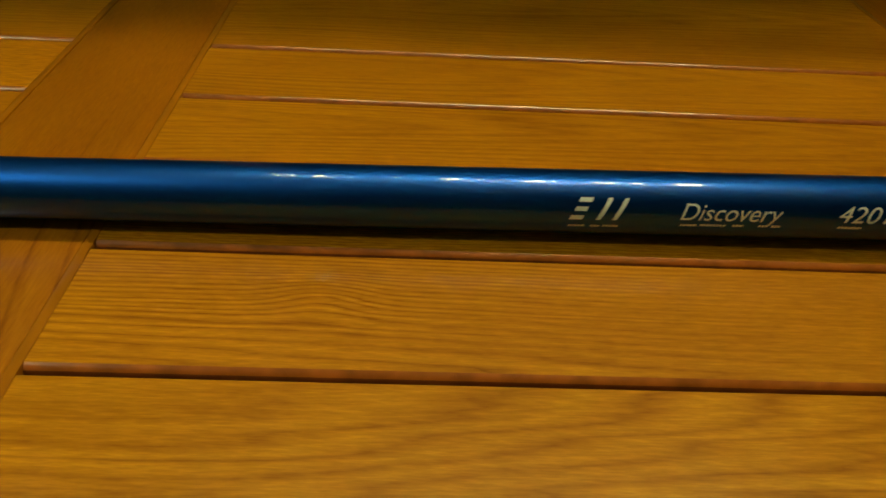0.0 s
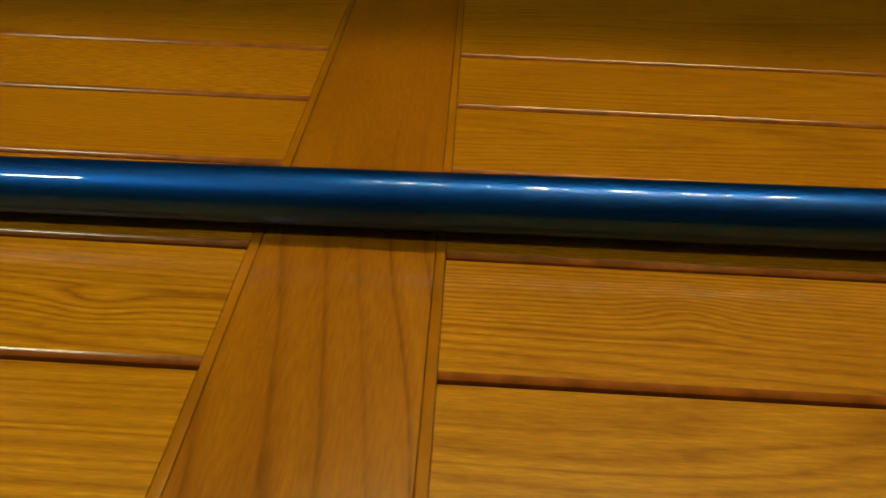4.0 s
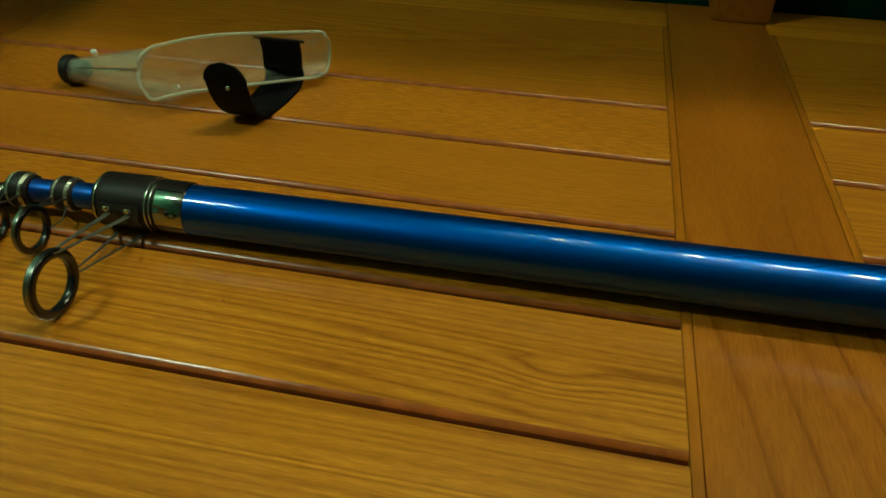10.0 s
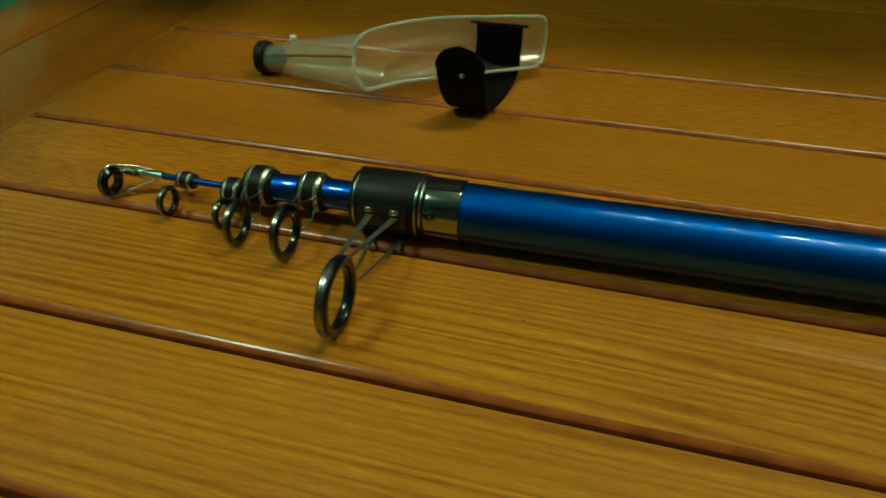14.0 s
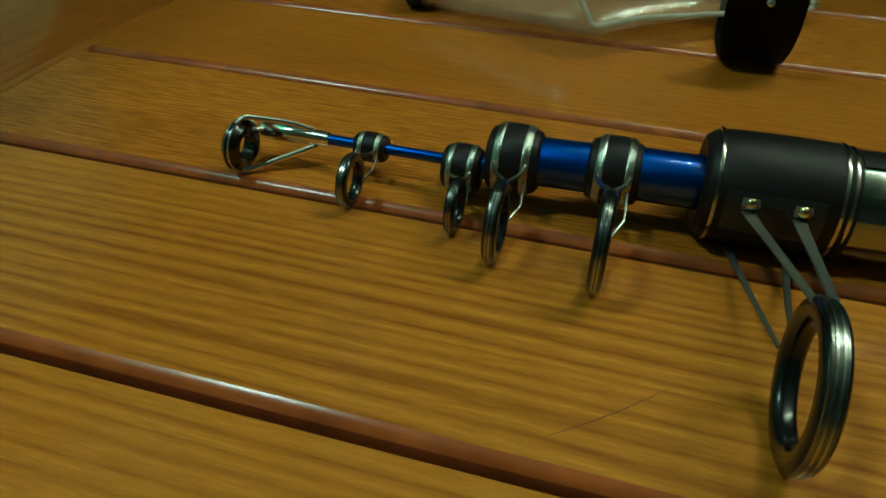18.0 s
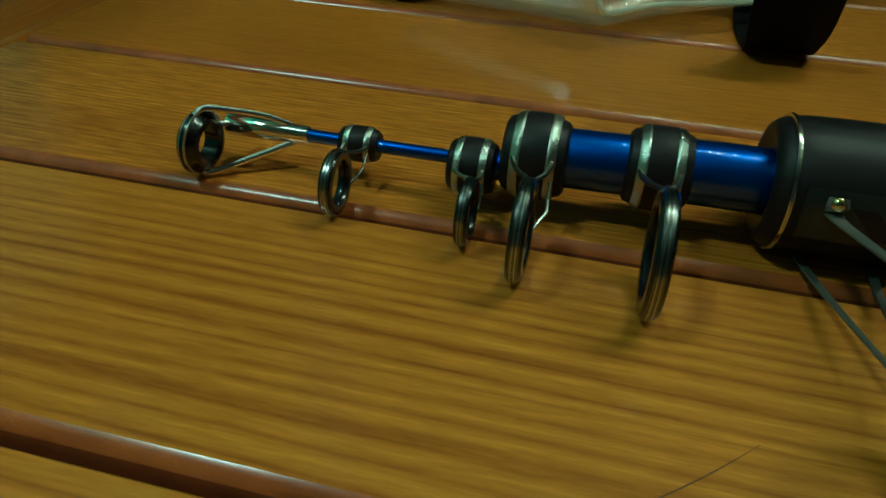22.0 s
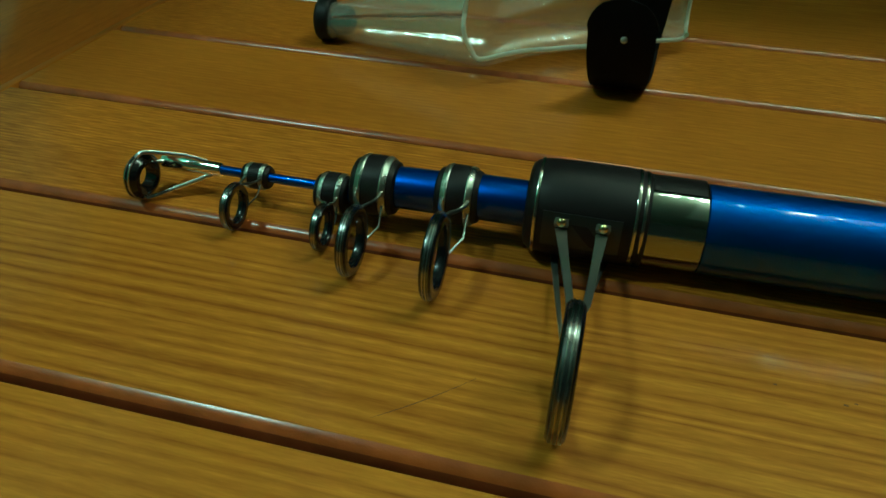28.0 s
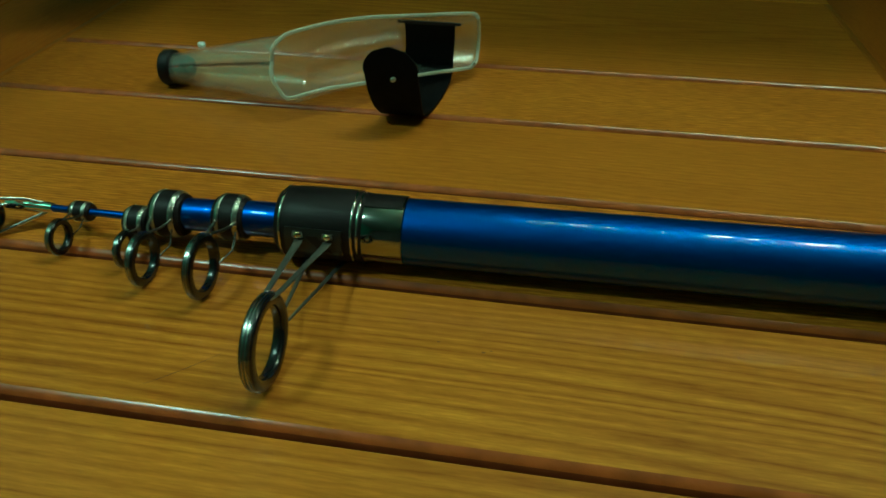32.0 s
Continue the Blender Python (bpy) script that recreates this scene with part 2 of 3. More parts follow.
CHROME = plain("chrome", (0.72, 0.70, 0.64), 0.18, metal=1.0, vary=0.06, bump=0.02)
BRIGHT = plain("polished_steel", (0.85, 0.85, 0.80), 0.26, metal=1.0, vary=0.04, bump=0.01)
BAND = plain("silver_band", (0.62, 0.65, 0.60), 0.28, metal=1.0, vary=0.25, grain=1800, bump=0.5, depth=0.0004)
MIRROR = plain("mirror_steel", (0.92, 0.92, 0.88), 0.11, metal=1.0, vary=0.04, bump=0.01)
STEEL = plain("dull_steel", (0.48, 0.49, 0.47), 0.22, metal=1.0, vary=0.1)
CERAMIC = plain("dark_ceramic", (0.006, 0.006, 0.007), 0.22, coat=0.25, vary=0.1, coat_rough=0.06)
WIRE = plain("wire_steel", (0.27, 0.27, 0.24), 0.34, metal=1.0, vary=0.1)
GUNMETAL = plain("dark_polished_steel", (0.19, 0.195, 0.19), 0.26, metal=1.0, vary=0.1)
FOIL = plain("champagne_foil", (0.40, 0.42, 0.39), 0.10, metal=1.0, vary=0.05, bump=0.01)
BRASS = plain("brass_rivet", (0.72, 0.60, 0.30), 0.22, metal=1.0)
RUBBER = plain("black_rubber", (0.008, 0.008, 0.008), 0.5, spec=0.3, vary=0.3, grain=1200, bump=0.2)
SCAR = plain("dark_scratch", (0.15, 0.055, 0.008), 0.6)
PLUG = plain("dark_green_rubber", (0.008, 0.028, 0.024), 0.45, vary=0.3)
WEBBING = plain("black_webbing", (0.0025, 0.0025, 0.003), 0.6, spec=0.12, vary=0.3, grain=2500, bump=0.5, depth=0.0006)
CREAM = plain("cream_print", (0.78, 0.84, 0.86), 0.4, vary=0.05)
WALL_PAINT = plain("green_wall_paint", (0.15, 0.40, 0.27), 0.6, vary=0.15, grain=60)
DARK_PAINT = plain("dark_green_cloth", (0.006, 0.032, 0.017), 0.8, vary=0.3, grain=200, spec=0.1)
CEILING_PAINT = plain("dim_ceiling_paint", (0.30, 0.31, 0.26), 0.8, vary=0.05, grain=40)
DIM_PAINT = plain("dim_grey_paint", (0.09, 0.088, 0.08), 0.7, vary=0.15, grain=60)
PANEL_PAINT = plain("white_panel_paint", (0.62, 0.61, 0.57), 0.8, vary=0.05, grain=40)
FLOOR_TILE = plain("grey_floor_tile", (0.20, 0.19, 0.17), 0.3, vary=0.15, grain=20)
BULB_GLOW = glow("bulb_glow", (1.0, 0.893, 0.605), 124.0)
TUBE_GLOW = glow("tube_glow", (0.9, 1.0, 0.98), 60.0)


def clear(name, tint, rough, milk):
    """Thin clear plastic: see-through, glossy, faintly milky."""
    m, nt, b = shader(name)
    v, _ = mapped(nt, (0.45, 3.5, 3.5))
    n = node(nt, "ShaderNodeTexNoise", Scale=90.0, Detail=3.0)
    nt.links.new(v, n.inputs["Vector"])
    rr = nt.nodes.new("ShaderNodeMapRange")
    rr.inputs["To Min"].default_value, rr.inputs["To Max"].default_value = rough * 0.5, rough * 1.6
    nt.links.new(n.outputs["Fac"], rr.inputs["Value"])
    bp = node(nt, "ShaderNodeBump", Strength=0.65, Distance=0.0004)
    nt.links.new(n.outputs["Fac"], bp.inputs["Height"])
    see = node(nt, "ShaderNodeBsdfTransparent", Color=(*tint, 1))
    gloss = node(nt, "ShaderNodeBsdfGlossy", Color=(1, 1, 1, 1))
    nt.links.new(rr.outputs["Result"], gloss.inputs["Roughness"])
    nt.links.new(bp.outputs["Normal"], gloss.inputs["Normal"])
    soft = node(nt, "ShaderNodeBsdfDiffuse", Color=(0.94, 0.94, 0.80, 1))
    edge = node(nt, "ShaderNodeLayerWeight", Blend=0.5)
    steep = nt.nodes.new("ShaderNodeMath")
    steep.operation = "POWER"
    steep.inputs[1].default_value = 5.0
    nt.links.new(edge.outputs["Facing"], steep.inputs[0])
    fres = nt.nodes.new("ShaderNodeMapRange")
    fres.inputs["To Min"].default_value, fres.inputs["To Max"].default_value = 0.11, 0.85
    nt.links.new(steep.outputs["Value"], fres.inputs["Value"])
    one, two = nt.nodes.new("ShaderNodeMixShader"), nt.nodes.new("ShaderNodeMixShader")
    one.inputs["Fac"].default_value = milk
    nt.links.new(see.outputs["BSDF"], one.inputs[1])
    nt.links.new(soft.outputs["BSDF"], one.inputs[2])
    nt.links.new(fres.outputs["Result"], two.inputs["Fac"])
    nt.links.new(one.outputs["Shader"], two.inputs[1])
    nt.links.new(gloss.outputs["BSDF"], two.inputs[2])
    nt.links.new(two.outputs["Shader"], nt.nodes["Material Output"].inputs["Surface"])
    nt.nodes.remove(b)
    return m


CLEAR = clear("clear_plastic", (0.985, 0.99, 0.97), 0.085, 0.11)
CLEAR_EDGE = clear("clear_plastic_edge", (0.95, 0.97, 0.91), 0.10, 0.50)


# ---------------------------------------------------------------- mesh helpers
def mesh_of(name, bm, mats, smooth=True, sharp=35):
    me = bpy.data.meshes.new(name)
    bmesh.ops.recalc_face_normals(bm, faces=bm.faces)
    bm.to_mesh(me)
    bm.free()
    for mt in (mats if isinstance(mats, (list, tuple)) else [mats]):
        me.materials.append(mt)
    if smooth:
        me.polygons.foreach_set("use_smooth", [True] * len(me.polygons))
        me.set_sharp_from_angle(angle=radians(sharp))
    return me


def part(name, bm, mats, parent=None, label="", smooth=True, sharp=35):
    ob = new(name, mesh_of(name, bm, mats, smooth, sharp))
    ob.parent = parent
    if label:
        ob["label"] = label
    return ob


def empty(name, x=0.0, y=0.0, z=0.0, **tags):
    ob = new(name)
    ob.matrix_world = pose(x, y, z)
    ob.empty_display_size = 0.02
    return tagged(ob, **tags)


def box(x0, x1, y0, y1, z0, z1, bevel=0.0, seg=2):
    bm = bmesh.new()
    bmesh.ops.create_cube(bm, size=1)
    for v in bm.verts:
        v.co = Vector(((x0 + x1) / 2 + v.co.x * (x1 - x0), (y0 + y1) / 2 + v.co.y * (y1 - y0), (z0 + z1) / 2 + v.co.z * (z1 - z0)))
    if bevel:
        bmesh.ops.bevel(bm, geom=bm.edges[:], offset=bevel, segments=seg, affect="EDGES", profile=0.6)
    return bm


def frame_at(c, axis):
    """Matrix whose local x runs along axis, placed at c."""
    a = Vector(axis).normalized()
    q = a.to_track_quat("X", "Z")
    return Matrix.Translation(c) @ q.to_matrix().to_4x4()


def lathe(profile, c=(0, 0, 0), axis=(1, 0, 0), seg=48, closed=False, bm=None):
    """Turns (x, r) pairs about the local x axis. closed: the profile is a loop (a ring); else its ends are capped."""
    bm = bm or bmesh.new()
    m = frame_at(c, axis)
    rows = []
    for x, r in profile:
        rows.append([bm.verts.new(m @ Vector((x, r * math.cos(k * math.tau / seg), r * math.sin(k * math.tau / seg)))) for k in range(seg)])
    pairs = list(zip(rows, rows[1:]))
    if closed:
        pairs.append((rows[-1], rows[0]))
    for a, b in pairs:
        for k in range(seg):
            bm.faces.new((a[k], a[(k + 1) % seg], b[(k + 1) % seg], b[k]))
    if not closed:
        bm.faces.new(rows[0][::-1])
        bm.faces.new(rows[-1])
    return bm


def round_profile(x0, x1, r, e, n=4):
    """A barrel from x0 to x1 with its edges rounded by e."""
    out = [(x0, r - e)]
    for k in range(1, n + 1):
        a = k / n * math.pi / 2
        out.append((x0 + e * (1 - math.cos(a)), r - e + e * math.sin(a)))
    for k in range(n + 1):
        a = k / n * math.pi / 2
        out.append((x1 - e + e * math.sin(a), r - e + e * math.cos(a)))
    return out


def torus_profile(R, w, t, n=8, x=0.0):
    """A rounded section, t thick along the axis and w wide, whose outer edge lies at R."""
    out = []
    for k in range(n):
        a = k * math.tau / n
        ca, sa = math.cos(a), math.sin(a)
        out.append((x + t / 2 * abs(ca) ** 0.6 * (1 if ca > 0 else -1), R - w / 2 + w / 2 * abs(sa) ** 0.6 * (1 if sa > 0 else -1)))
    return out


def wire(points, r, seg=8, flat=1.0, bm=None, smooth=4):
    """A round (or flattened) wire through the points."""
    pts = [Vector(p) for p in points]
    if smooth and len(pts) > 2:
        fine = []
        ext = [pts[0] * 2 - pts[1]] + pts + [pts[-1] * 2 - pts[-2]]
        for i in range(1, len(ext) - 2):
            p0, p1, p2, p3 = ext[i - 1:i + 3]
            for k in range(smooth):
                t = k / smooth
                fine.append(0.5 * ((2 * p1) + (p2 - p0) * t + (2 * p0 - 5 * p1 + 4 * p2 - p3) * t * t + (3 * p1 - p0 - 3 * p2 + p3) * t ** 3))
        pts = fine + [pts[-1]]
    bm = bm or bmesh.new()
    rows, up = [], Vector((0.31, 0.2, 0.93))
    for i, p in enumerate(pts):
        d = (pts[min(i + 1, len(pts) - 1)] - pts[max(i - 1, 0)]).normalized()
        s = d.cross(up).normalized()
        n = s.cross(d).normalized()
        rr = r[i * (len(r) - 1) // max(1, len(pts) - 1)] if isinstance(r, (list, tuple)) else r
        rows.append([bm.verts.new(p + s * rr * math.cos(k * math.tau / seg) + n * rr * flat * math.sin(k * math.tau / seg)) for k in range(seg)])
    for a, b in zip(rows, rows[1:]):
        for k in range(seg):
            bm.faces.new((a[k], a[(k + 1) % seg], b[(k + 1) % seg], b[k]))
    bm.faces.new(rows[0][::-1])
    bm.faces.new(rows[-1])
    return bm


# ---------------------------------------------------------------- room
FLOOR_Z, ROOF_Z = -0.42, 2.35
X0, X1, Y0, Y1 = -1.80, 2.6, -3.6, 1.15


def slab(name, dims, mat, label):
    return tagged(part(name, box(*dims), mat, smooth=False), label=label, category=name.split("_")[0], kind="structure")


slab("floor", (X0, X1, Y0, Y1, FLOOR_Z - 0.1, FLOOR_Z), FLOOR_TILE, "grey tiled floor under the bench")
slab("ceiling", (X0, X1, Y0, Y1, ROOF_Z, ROOF_Z + 0.1), CEILING_PAINT, "dull painted ceiling")
slab("ceiling_panel", (0.10, X1, -1.60, Y1, ROOF_Z - 0.02, ROOF_Z - 0.001), PANEL_PAINT, "white painted ceiling panel above the lamps")
slab("wall_north", (X0, X1, Y1, Y1 + 0.1, FLOOR_Z, ROOF_Z), WALL_PAINT, "green painted wall")
# Near-black sheet for the green behind the posts; unseen top raised to shade seat.
hanging = tagged(part("back_cloth", box(-1.125, 1.30, 0.6862, 0.6950, -0.36, 0.925, 0.003), DARK_PAINT), label="dark green cloth behind the bench, raised to shade the seat", category="cloth")
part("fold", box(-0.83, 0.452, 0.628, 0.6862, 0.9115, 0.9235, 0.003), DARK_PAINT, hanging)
slab("wall_south", (X0, X1, Y0 - 0.1, Y0, FLOOR_Z, ROOF_Z), DIM_PAINT, "dim grey wall across the room")
slab("wall_west", (X0 - 0.1, X0, Y0, Y1, FLOOR_Z, ROOF_Z), WALL_PAINT, "green painted wall")
slab("wall_east", (X1, X1 + 0.1, Y0, Y1, FLOOR_Z, ROOF_Z), DIM_PAINT, "dim grey painted wall")

# lamps that the gloss of the rod shows
for i, (bx, by, watts) in enumerate(BULBS):
    lampthing = empty("ceiling_lamp", bx, by, LAMP_Z, label="small ceiling lamp with a warm white bar bulb", category="lamp", group="ceiling lamps")
    part("bulb", lathe(round_profile(-0.036, 0.036, 0.034, 0.014) if i else round_profile(-0.028, 0.028, 0.024, 0.010), seg=24), BULB_GLOW, lampthing)
    for k in ((-0.17,) if i else (-0.14, -0.09, 0.10)):
        part("pilot_bulb", lathe(round_profile(k - 0.013, k + 0.013, 0.020, 0.010), seg=16), BULB_GLOW, lampthing, "small round bulb beside the bar")
    part("mounting_bar", box(-0.19, 0.125, -0.006, 0.006, 0.020, 0.032, 0.002), CHROME, lampthing)
    part("stem", lathe([(0.030, 0.004), (0.34, 0.004), (0.342, 0.02), (0.352, 0.02)], axis=(0, 0, 1), seg=12), CHROME, lampthing)
tubething = empty("fluorescent_lamp", TUBE_X, -0.32, LAMP_Z, label="white fluorescent tube lamp under the ceiling", category="lamp")
part("tube", lathe(round_profile(-0.11, 0.11, 0.018, 0.008), seg=20), TUBE_GLOW, tubething)
part("housing", box(-0.13, 0.13, -0.03, 0.03, 0.03, 0.08, 0.006), CEILING_PAINT, tubething)
part("stem", lathe([(0.075, 0.006), (0.34, 0.006), (0.342, 0.02), (0.352, 0.02)], axis=(0, 0, 1), seg=12), CHROME, tubething)

# ---------------------------------------------------------------- bench
bench = empty("wooden_bench", -0.2, 0.25, -0.42, label="honey-coloured lacquered wooden bench with a panelled plank seat", category="bench")
GROOVES = [0.1667 - 0.0725 * k for k in range(7, 0, -1)] + [0.1667, 0.2394, 0.3094, 0.3826, 0.4560]
SEAT_FRONT, SEAT_BACK = -0.335, 0.612
rel = Vector((-0.2, 0.25, -0.42))


def board(x0, x1, y0, y1, figure):
    """One seat plank: its near edge rounds down, lit tone to dark, into the stained groove; its far edge is almost
    square.
    """
    z, deep = 0.0, -0.0060
    sec = [(y1 - 0.0006, z), (y0 + 0.0002, z), (y0 - 0.00066, z - 0.00038), (y0 - 0.00153, z - 0.00101), (y0 - 0.00231, z - 0.00193), (y0 - 0.00287, z - 0.00314), (y0 - 0.0031, z - 0.00445), (y0 - 0.0031, deep), (y1, deep), (y1, z - 0.0006)]
    bm = bmesh.new()
    cx, cy = (x0 + x1) / 2, (y0 + y1) / 2
    a = [bm.verts.new((x0 - cx, y - cy, zz)) for y, zz in sec]
    b = [bm.verts.new((x1 - cx, y - cy, zz)) for y, zz in sec]
    for i in range(len(sec)):
        j = (i + 1) % len(sec)
        f = bm.faces.new((a[i], a[j], b[j], b[i]))
        f.material_index = 1 if 1 <= i <= 3 else 2 if 4 <= i <= 6 else 0
    bm.faces.new(a[::-1])
    bm.faces.new(b)
    ob = part("board", bm, [figure, LIP, GROOVE], bench, sharp=20)
    ob.location = Vector((cx, cy, 0)) - rel
    return ob


def bench_part(name, dims, mat, bevel=0.001, label=""):
    x0, x1, y0, y1, z0, z1 = dims
    c = Vector(((x0 + x1) / 2, (y0 + y1) / 2, (z0 + z1) / 2))
    ob = part(name, box(x0 - c.x, x1 - c.x, y0 - c.y, y1 - c.y, z0 - c.z, z1 - c.z, bevel), mat, bench, label)
    ob.location = c - rel
    return ob


PANELS = [(-0.7645, -0.2475), (-0.1560, 0.3560)]
for panel, (px0, px1) in enumerate(PANELS):
    for i, (y0, y1) in enumerate(zip(GROOVES, GROOVES[1:] + [SEAT_BACK + 0.0058])):
        board(px0, px1, y0, y1 - 0.0058, FIGURES.get((panel, i), ASH))
    for bx in (px0 - 0.0049, px1 + 0.0002):
        bench_part("bead", (bx, bx + 0.0047, SEAT_FRONT, SEAT_BACK, -0.012, 0.0003), BEAD, 0.0009)
for sx0, sx1 in ((-0.852, -0.7696), (-0.2424, -0.1611), (0.3611, 0.4435)):
    bench_part("stile", (sx0, sx1, SEAT_FRONT - 0.07, SEAT_BACK + 0.06, -0.025, 0.0), STILE if sx0 == -0.2424 else PLAIN_STILE, 0.0007)
bench_part("end_rail", (-0.926, -0.8565, -0.30, SEAT_BACK + 0.02, -0.025, -0.001), PLAIN_STILE, 0.003)
for px0, px1 in PANELS:
    bench_part("back_rail", (px0 - 0.005, px1 + 0.005, SEAT_BACK + 0.001, SEAT_BACK + 0.06, -0.025, 0.0), ASH, 0.0015)
    bench_part("front_rail", (px0 - 0.005, px1 + 0.005, SEAT_FRONT - 0.07, SEAT_FRONT - 0.001, -0.025, 0.0), ASH, 0.0015)
    bench_part("under_panel", (px0, px1, SEAT_FRONT, SEAT_BACK, -0.020, -0.0062), GROOVE, 0)
for px in (-0.182, 0.40, -0.81):
    bench_part("back_post", (px - 0.024, px + 0.024, 0.634, 0.680, 0.0, 0.85), ASH_ACROSS, 0.004)
    bench_part("leg", (px - 0.03, px + 0.03, 0.61, 0.67, -0.42, -0.025), ASH_ACROSS, 0.003)
    bench_part("leg", (px - 0.03, px + 0.03, -0.40, -0.34, -0.42, -0.025), ASH_ACROSS, 0.003)
# Unseen rail, set this high to carry the cloth that shades the seat.
bench_part("top_rail", (-0.86, 0.45, 0.63, 0.685, 0.85, 0.91), ASH, 0.006)
bench_part("arm_rest", (-0.905, -0.835, -0.36, 0.63, 0.22, 0.255), ASH_ACROSS, 0.006)
bench_part("arm_post", (-0.895, -0.853, -0.36, -0.31, -0.42, 0.22), ASH_ACROSS, 0.004)

# ---------------------------------------------------------------- fishing rod
AY, AB, R0, R1 = 0.2588, 0.0132, 0.01471, 0.0036


def axis_at(x):
    return Vector((x, AY + AB * x, R0 + R1 * x + 0.0012))


rod = empty("fishing_rod", -0.30, 0.2543, 0.0, label="blue telescopic fishing rod with black collars and ring guides", category="fishing rod")


def rod_part(name, bm, mat, label="", parent=None):
    for v in bm.verts:
        v.co -= Vector((-0.30, 0.2543, 0.0))
    return part(name, bm, mat, parent or rod, label)


ROD_DIR = (1.0, AB, R1)
base = axis_at(-0.488)
L_BUTT = 0.95
rod_part("butt_section", lathe([(0.0, R0 + R1 * -0.488 - 0.001), (0.0004, R0 + R1 * -0.488)] + [(L_BUTT * k / 12, R0 + R1 * (-0.488 + L_BUTT * k / 12)) for k in range(1, 13)], base, ROD_DIR, 64), BLUE, "glossy metallic blue tapered butt section")
sl = axis_at(-0.5203)
sl.z = 0.0145
rod_part("foil_band", lathe(round_profile(-0.0018, 0.0143, 0.0132, 0.0003), axis_at(-0.5022), ROD_DIR, 64), FOIL, "mirror-like champagne metal band")
rod_part("sleeve_neck", lathe(round_profile(-0.0032, -0.0008, 0.0138, 0.0006), axis_at(-0.5022), ROD_DIR, 64), BLACK)
sleeve = rod_part("sleeve", lathe([(-0.0160, 0.0080), (-0.0168, 0.0098), (-0.0170, 0.0110), (-0.0166, 0.0121), (-0.0155, 0.0130), (-0.0138, 0.0137), (-0.010, 0.0141), (0.0, 0.0142), (0.0110, 0.0141), (0.0138, 0.0139), (0.0152, 0.0137), (0.0158, 0.0134)], sl, ROD_DIR, 64), BLACK, "matt black top sleeve")
for dx, rr in ((-0.01375, 0.0143), (0.01375, 0.0144), (0.0158, 0.0139)):
    rod_part("trim_ring", lathe(torus_profile(rr, 0.0012, 0.0010, x=dx), sl, ROD_DIR, 64, True), CHROME, "thin silver trim ring", parent=sleeve)

# Thin black strip bent over the top of the metal band.
tape = bmesh.new()
strip_rows = []
for k in range(13):
    q = radians(72 + 60 * k / 12)
    strip_rows.append([tape.verts.new(axis_at(tx) + Vector((0, -rr * math.cos(q), rr * math.sin(q)))) for tx, rr in ((-0.5030, 0.0134), (-0.4886, 0.0134), (-0.4886, 0.01365), (-0.5030, 0.01365))])
for p, q in zip(strip_rows, strip_rows[1:]):
    for i in range(4):
        tape.faces.new((p[i], p[(i + 1) % 4], q[(i + 1) % 4], q[i]))
tape.faces.new(strip_rows[0][::-1])
tape.faces.new(strip_rows[-1])
rod_part("tape", tape, BLACK, "black strip along the top of the band")

# telescoped sections: centre of each collar, its half length and radius
COLLARS = {"a": ((-0.5580, 0.2519, 0.0134), 0.0069, 0.0092), "b": ((-0.5841, 0.2513, 0.0126), 0.0071, 0.0096),
           "c": ((-0.5976, 0.2487, 0.0090), 0.0053, 0.0066), "d": ((-0.6254, 0.2523, 0.0085), 0.0047, 0.0043)}
SECTION = [("a", (-0.5584, 0.2519, 0.0137), (-0.530, 0.2515, 0.0143), 0.0070), ("b", (-0.5844, 0.2513, 0.0129), (-0.553, 0.2518, 0.0136), 0.0066),
           ("c", (-0.5979, 0.2487, 0.0092), (-0.579, 0.2505, 0.0115), 0.0034), ("d", (-0.6480, 0.2527, 0.0085), (-0.593, 0.2503, 0.0097), 0.0016)]
for key, p0, p1, r in SECTION:
    d = Vector(p1) - Vector(p0)
    rod_part("tip_section", lathe(round_profile(0, d.length, r, 0.0003), p0, d, 32), BLUE_BRIGHT, "bright blue lacquered inner section")


